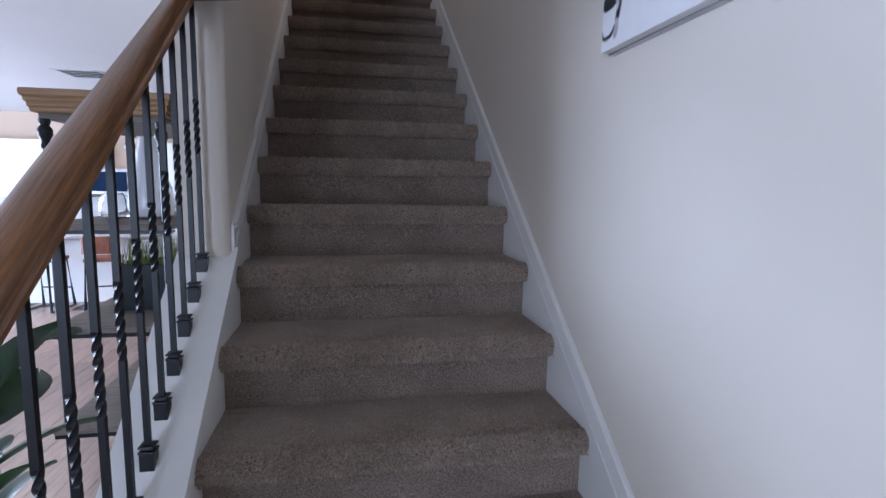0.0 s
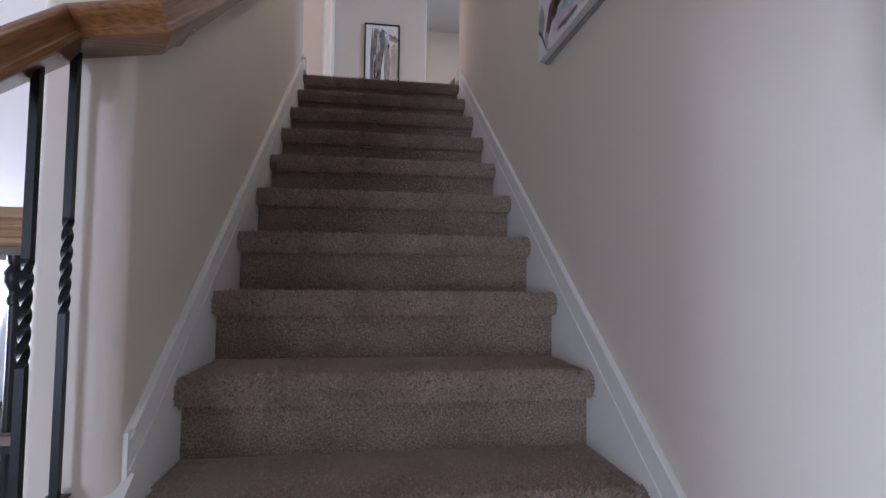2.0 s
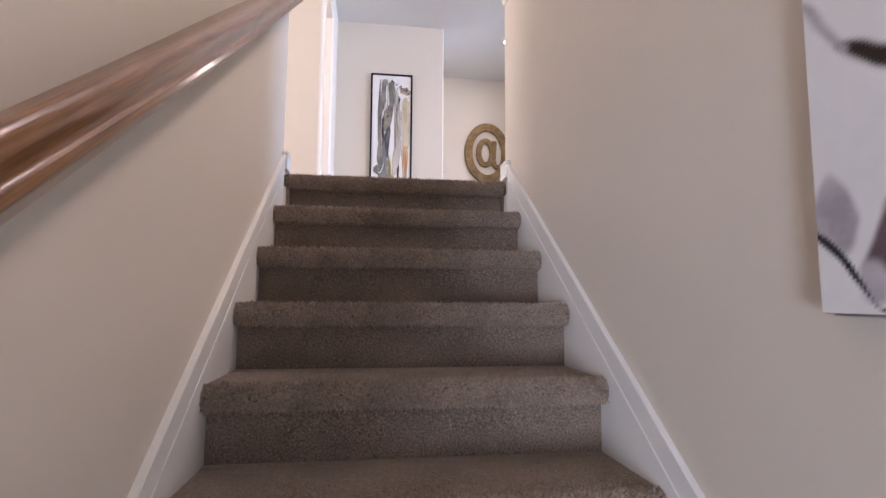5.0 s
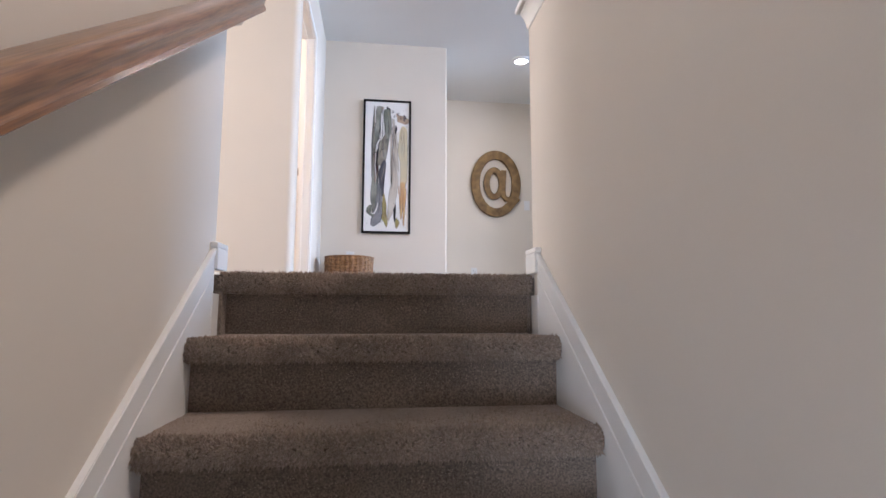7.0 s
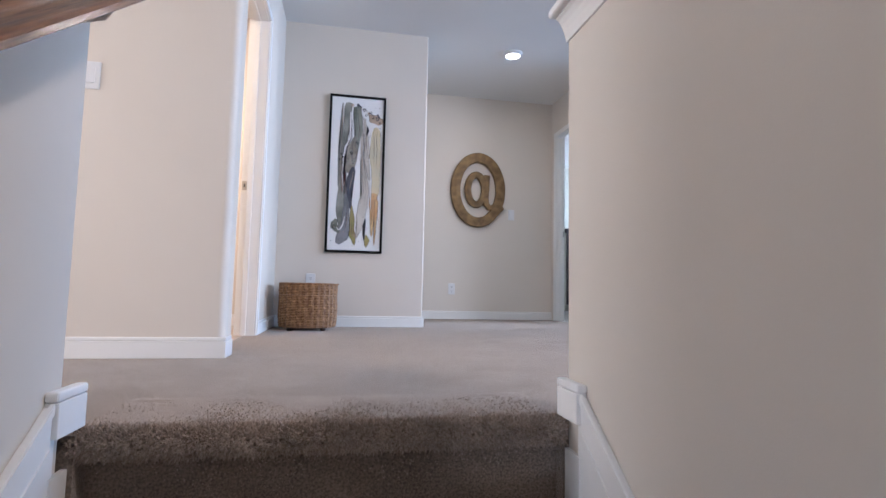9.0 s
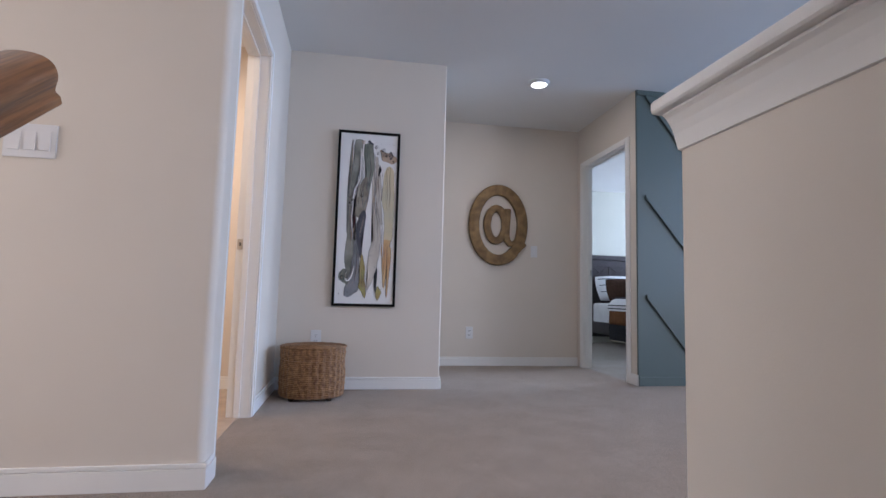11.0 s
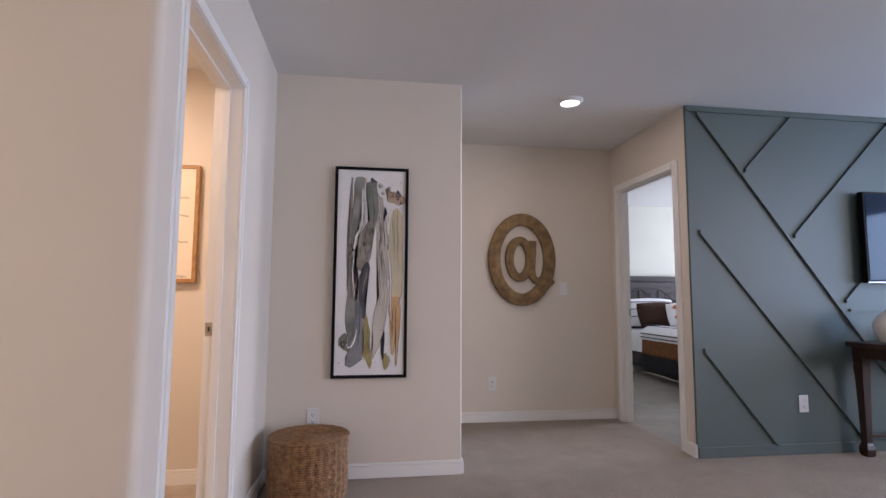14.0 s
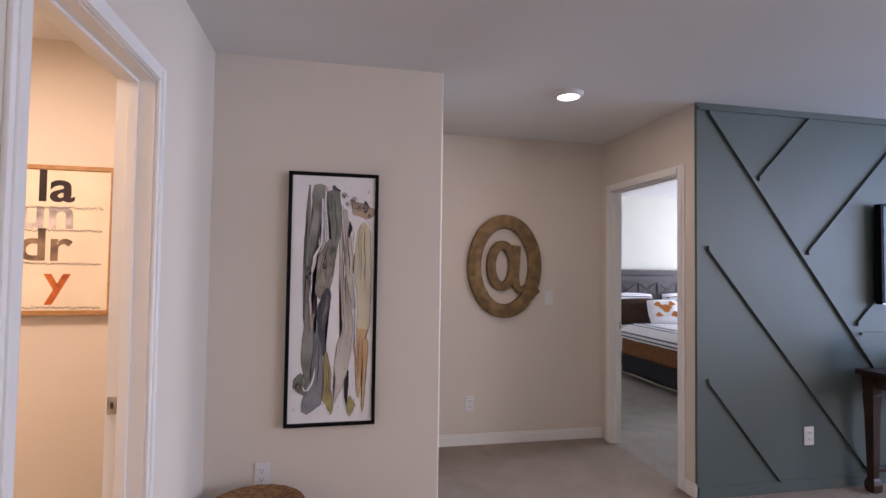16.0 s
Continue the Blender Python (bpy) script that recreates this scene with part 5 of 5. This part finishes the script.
for u, v, r in ((0.0, 0.20, 0.07), (0.10, 0.12, 0.05), (-0.09, 0.26, 0.045), (0.08, 0.27, 0.04), (-0.10, 0.11, 0.04)):
    bm = bmesh.new()
    pts = [Matrix.Rotation(radians(-32), 3, "X") @ Vector((u + r * (1 + 0.35 * math.sin(3 * a + u * 30)) * math.cos(a), -0.069, v + 0.8 * r * math.sin(a))) for a in [2 * math.pi * i / 20 for i in range(20)]]
    bm.faces.new([bm.verts.new(q) for q in pts])
    part("print", bm, RUST, acc, "rust orange print")

# ---- lower storey: shelf unit by the stairs ----
shelf = thing("etagere", (-1.64, 1.10, ZL), "tall shelf unit with pine cornice and black iron posts", "shelf unit")
SX, SY = 0.43, 0.80
bm = bmesh.new()
rings = []
for d, z in ((0.028, 1.912), (0.022, 1.913), (0.019, 1.918), (0.018, 1.926), (0.014, 1.931), (0.0135, 1.934), (0.015, 1.935), (0.0135, 1.941), (0.008, 1.948), (0.0075, 1.951), (0.009, 1.952), (0.007, 1.958), (0.001, 1.964), (0.0, 1.970), (0.0, 1.980), (0.003, 1.984)):
    z -= 0.03
    rings.append([bm.verts.new(q) for q in ((d, d, z), (SX - d, d, z), (SX - d, SY - d, z), (d, SY - d, z))])
for r0, r1 in zip(rings, rings[1:]):
    for i in range(4):
        bm.faces.new((r0[i], r0[(i + 1) % 4], r1[(i + 1) % 4], r1[i]))
bm.faces.new(rings[0][::-1])
bm.faces.new(rings[-1])
part("cornice", bm, PINE, shelf, "moulded honey pine cornice")
part("top_board", boxes((0.035, SX - 0.035, 0.035, SY - 0.035, 1.865, 1.8815)), GREYWOOD, shelf)
for z in (0.825, 1.171, 1.517, 0.30):
    part("shelf_board", box(bmesh.new(), 0.015, SX - 0.015, 0.01, SY - 0.01, z - 0.002, z + 0.016, 0.003), GREYWOOD, shelf)
    part("shelf_frame", boxes((0.018, SX - 0.018, 0.012, 0.020, z - 0.016, z - 0.003), (0.018, SX - 0.018, SY - 0.02, SY - 0.012, z - 0.016, z - 0.003), (0.018, 0.026, 0.02, SY - 0.02, z - 0.016, z - 0.003)), IRON, shelf)
for x in (0.045, SX - 0.045):
    for y in (0.045, SY - 0.10):
        bm = lathe([(0.011, 0), (0.011, 1.77), (0.014, 1.772), (0.015, 1.782), (0.012, 1.79), (0.013, 1.80), (0.021, 1.815), (0.021, 1.832), (0.013, 1.845), (0.017, 1.855), (0.017, 1.865)], 16, None, (x, y))
        part("post", bm, IRON, shelf, "", True)
pot = thing("planter", (-1.515, 1.335, ZL + 1.187), "square dark planter with grass on the shelf", "planter")
bm = bmesh.new()
rings = [[bm.verts.new((0.11 + sx * r, 0.11 + sy * r, z)) for sx, sy in ((-1, -1), (1, -1), (1, 1), (-1, 1))] for r, z in ((0.085, 0), (0.102, 0.175), (0.095, 0.176), (0.091, 0.15))]
for k in range(3):
    for i in range(4):
        bm.faces.new((rings[k][i], rings[k][(i + 1) % 4], rings[k + 1][(i + 1) % 4], rings[k + 1][i]))
bm.faces.new(rings[0][::-1])
bm.faces.new(rings[3])
part("pot", bm, POT, pot)
bm = bmesh.new()
rg = random.Random(4)
for i in range(230):
    x, y = 0.11 + rg.uniform(-0.085, 0.085), 0.11 + rg.uniform(-0.085, 0.085)
    a, h, l = rg.uniform(0, 6.28), rg.uniform(0.07, 0.14), rg.uniform(0.01, 0.05)
    dx, dy = math.cos(a), math.sin(a)
    w = 0.0022
    prev = None
    for s in range(4):
        t = s / 3
        c = Vector((x + dx * l * t * t, y + dy * l * t * t, 0.15 + h * t))
        ww = w * (1 - 0.9 * t)
        cur = [bm.verts.new(c + Vector((-dy, dx, 0)) * ww), bm.verts.new(c - Vector((-dy, dx, 0)) * ww)]
        if prev:
            bm.faces.new((prev[0], prev[1], cur[1], cur[0]))
        prev = cur
part("grass", bm, GRASS, pot, "yellow-green grass blades")
tv_ = thing("bottle_vase", (-1.39, 1.42, ZL + 1.533), "tall glossy white bottle vase", "vase")
WHITEGLAZE = mat("white_glaze", (0.72, 0.73, 0.76), 0.15, 0.03, 6)
part("body", lathe([(0.055, 0), (0.075, 0.01), (0.082, 0.05), (0.076, 0.10), (0.060, 0.16), (0.045, 0.22), (0.036, 0.27), (0.033, 0.30), (0.038, 0.305), (0.030, 0.306)], 40), WHITEGLAZE, tv_, "", True)
gl = thing("glass_cloche", (-1.50, 1.38, ZL + 1.533), "small clear glass jar on the shelf", "jar")
part("bowl", lathe([(0.02, 0), (0.045, 0.008), (0.055, 0.04), (0.050, 0.075), (0.03, 0.095), (0.027, 0.095), (0.046, 0.073), (0.051, 0.04), (0.042, 0.011), (0.0, 0.006)], 32), GLASS, gl, "", True)

# fiddle-leaf plant on the floor
fig = thing("fig_plant", (-1.47, 0.52, ZL), "fiddle-leaf fig with broad dark leaves in a pot", "plant")
part("pot", lathe([(0.12, 0), (0.15, 0.02), (0.17, 0.26), (0.16, 0.27), (0.15, 0.24), (0.0, 0.24)], 32), POT, fig, "", True)
part("trunk", rod([(0, 0, 0.2), (0.01, 0.0, 0.6), (0.0, 0.015, 0.95), (0.01, 0.01, 1.22)], 0.010, 8), BARK, fig)
bm0 = bmesh.new()
rows = []
for j in range(9):
    t = j / 8
    w = 0.055 * (math.sin(math.pi * min(1, t * 1.02)) ** 0.55) * (0.75 + 0.45 * t) if 0 < j < 8 else 0.003
    rows.append([bm0.verts.new((t * 0.22, s * w, 0.03 * math.sin(t * 2.6) + 0.012 * abs(s) - 0.004 * math.sin(t * 25) * abs(s))) for s in (-1, -0.5, 0, 0.5, 1)])
for j in range(8):
    for i in range(4):
        bm0.faces.new((rows[j][i], rows[j][i + 1], rows[j + 1][i + 1], rows[j + 1][i]))
LEAFM = mesh("leaf", bm0, LEAF, True)
for i in range(26):
    lf = new("leaf", LEAFM)
    lf.parent = fig
    z = 0.60 + 0.65 * i / 25
    lf.matrix_basis = pose(0.0, 0.0, z, rg.uniform(-25, 25), rg.uniform(-45, 25), i * 137.5) @ Matrix.Translation((0.02, 0, 0)) @ Matrix.Scale(rg.uniform(0.75, 1.15), 4)

# ---- kitchen beyond ----
isl = thing("kitchen_island", (-6.3, 6.95, ZL), "white kitchen island with a granite top", "kitchen island")
part("body", box(bmesh.new(), 0.0, 3.0, 0.0, 0.75, 0.0, 0.88, 0.003), CABINET, isl)
part("baseboard", box(bmesh.new(), -0.012, 3.012, -0.014, -0.001, 0, 0.10, 0.003), TRIM, isl)
part("countertop", box(bmesh.new(), -0.05, 3.05, -0.28, 0.80, 0.8815, 0.92, 0.006), COUNTER, isl)


def stool_at(loc, rz):
    s = thing("bar_stool", loc, "tan leather counter stool on a black iron frame", "stool", "stools at the island", rz)
    part("seat", box(bmesh.new(), -0.2, 0.2, -0.19, 0.19, 0.63, 0.68, 0.02, 3), LEATHER, s)
    prof = [(-0.2, 0.0), (-0.1, -0.045), (0.1, -0.045), (0.2, 0.0), (0.2, 0.025), (0.1, -0.02), (-0.1, -0.02), (-0.2, 0.025)]
    part("backrest", prism([(u, v - 0.20) for u, v in prof], "z", 0.74, 0.96), LEATHER, s)
    for x in (-0.17, 0.17):
        part("leg", rod([(x, -0.21, 0.96), (x, -0.20, 0.64), (x * 1.15, -0.23, 0.012), (x * 1.15, 0.23, 0.012), (x, 0.17, 0.64)], 0.011, 8), IRON, s)
    part("footrest", rod([(-0.185, 0.20, 0.25), (0.185, 0.20, 0.25)], 0.009, 8), IRON, s)
    return s


s1 = stool_at((-3.75, 6.55, ZL), 12)
for x, r in ((-4.45, -6), (-5.2, 4)):
    copy_thing(s1, pose(x, 6.55, ZL, 0, 0, r))


def cabinet(x, z0, z1, w, depth, label, handle_low):
    c = thing("kitchen_cabinet", (x, 9.0 - depth, ZL + z0), label, "cabinet", "kitchen cabinets")
    part("body", box(bmesh.new(), 0.001, w - 0.001, 0, depth - 0.002, 0, z1 - z0, 0.002), CABINET, c)
    for k in range(2):
        xa, xb = 0.004 + k * w / 2, w / 2 - 0.004 + k * w / 2
        d = part("door", boxes((xa, xb, -0.014, -0.001, 0.01, z1 - z0 - 0.01), (xa, xa + 0.06, -0.022, -0.014, 0.01, z1 - z0 - 0.01), (xb - 0.06, xb, -0.022, -0.014, 0.01, z1 - z0 - 0.01),
                               (xa + 0.06, xb - 0.06, -0.022, -0.014, 0.01, 0.07), (xa + 0.06, xb - 0.06, -0.022, -0.014, z1 - z0 - 0.07, z1 - z0 - 0.01)), CABINET, c)
        xh = xb - 0.03 if k == 0 else xa + 0.03
        zh = 0.06 if handle_low else z1 - z0 - 0.18
        part("handle", rod([(xh, -0.024, zh), (xh, -0.042, zh + 0.01), (xh, -0.042, zh + 0.11), (xh, -0.024, zh + 0.12)], 0.005, 6), STEEL, d)
    return c


for x in (-8.4, -7.5, -6.6, -5.7, -3.95, -3.05):
    cabinet(x, 1.37, 2.28, 0.9, 0.34, "white shaker wall cabinet", True)
for x in (-8.4, -7.5, -6.6, -5.7, -3.95, -3.05):
    cabinet(x, 0.0, 0.88, 0.9, 0.60, "white shaker base cabinet", False)
ct = thing("kitchen_counter", (-8.4, 8.36, ZL + 0.881), "speckled grey granite counter along the wall", "worktop")
part("slab", boxes((0, 3.6, 0, 0.63, 0, 0.038), (4.45, 6.25, 0, 0.63, 0, 0.038), bevel=0.004), COUNTER, ct)
structure("backsplash", boxes((-8.4, -2.15, 8.99, 8.999, ZL + 0.92, ZL + 1.37)), TILE, "grey tiled backsplash", "wall tile")
mw = thing("microwave", (-4.78, 8.62, ZL + 1.42), "stainless microwave above the range", "microwave")
part("body", box(bmesh.new(), 0, 0.76, 0, 0.37, 0, 0.42, 0.004), STAINLESS, mw)
part("door", box(bmesh.new(), 0.03, 0.56, -0.012, -0.001, 0.05, 0.37, 0.003), SCREEN, mw, "dark glass door")
rg_ = thing("range", (-4.78, 8.34, ZL), "stainless range with a dark oven door", "range")
part("body", box(bmesh.new(), 0, 0.76, 0, 0.65, 0, 0.91, 0.004), STAINLESS, rg_)
part("oven_door", box(bmesh.new(), 0.04, 0.72, -0.02, -0.001, 0.2, 0.68, 0.004), SCREEN, rg_, "dark glass oven door")
can = thing("canister", (-5.95, 8.6, ZL + 0.919), "dark kitchen canister on the counter", "canister")
part("body", box(bmesh.new(), -0.1, 0.1, -0.08, 0.08, 0, 0.19, 0.01), IRON, can)
vent = thing("ceiling_vent", (-3.28, 5.32, CL), "white slatted return air grille in the ceiling", "vent")
part("frame", boxes((-0.22, -0.19, -0.24, 0.24, -0.008, 0), (0.19, 0.22, -0.24, 0.24, -0.008, 0), (-0.19, 0.19, -0.24, -0.21, -0.008, 0), (-0.19, 0.19, 0.21, 0.24, -0.008, 0)), PLATE, vent)
part("backing", boxes((-0.19, 0.19, -0.21, 0.21, -0.0015, -0.0005)), SLOT, vent)
for i in range(5):
    y = -0.168 + i * 0.084
    part("slat", prism([(y - 0.024, -0.009), (y + 0.022, -0.004), (y + 0.022, -0.0025), (y - 0.024, -0.0075)], "x", -0.19, 0.19), PLATE, vent)

# ---- floor planks of the lower storey ----
bm = bmesh.new()
box(bm, 0.0008, 0.1492, 0.0008, 1.1992, -0.011, 0, 0.0012, 1)
PLANKM = mesh("plank", bm, PLANK)
for i in range(35):
    for j in range(7):
        x, y = -6.40 + 0.15 * i, -0.9 + 1.2 * j - (i * 0.47 % 1.2)
        q = new("plank", PLANKM)
        q.parent, q.location = floor_low, (x, y, ZL)
structure("floor_lower_rest", boxes((-9.0, -6.402, -5, 9.0, ZL - 0.011, ZL - 0.001), (-6.4, -1.15, -5, -2.2, ZL - 0.011, ZL - 0.001), (-6.4, -1.15, 7.51, 9.0, ZL - 0.011, ZL - 0.001), (-1.149, 0.015, -5, -0.55, ZL - 0.011, ZL - 0.001)), PLANK, "laminate plank floor out of reach", "floor")
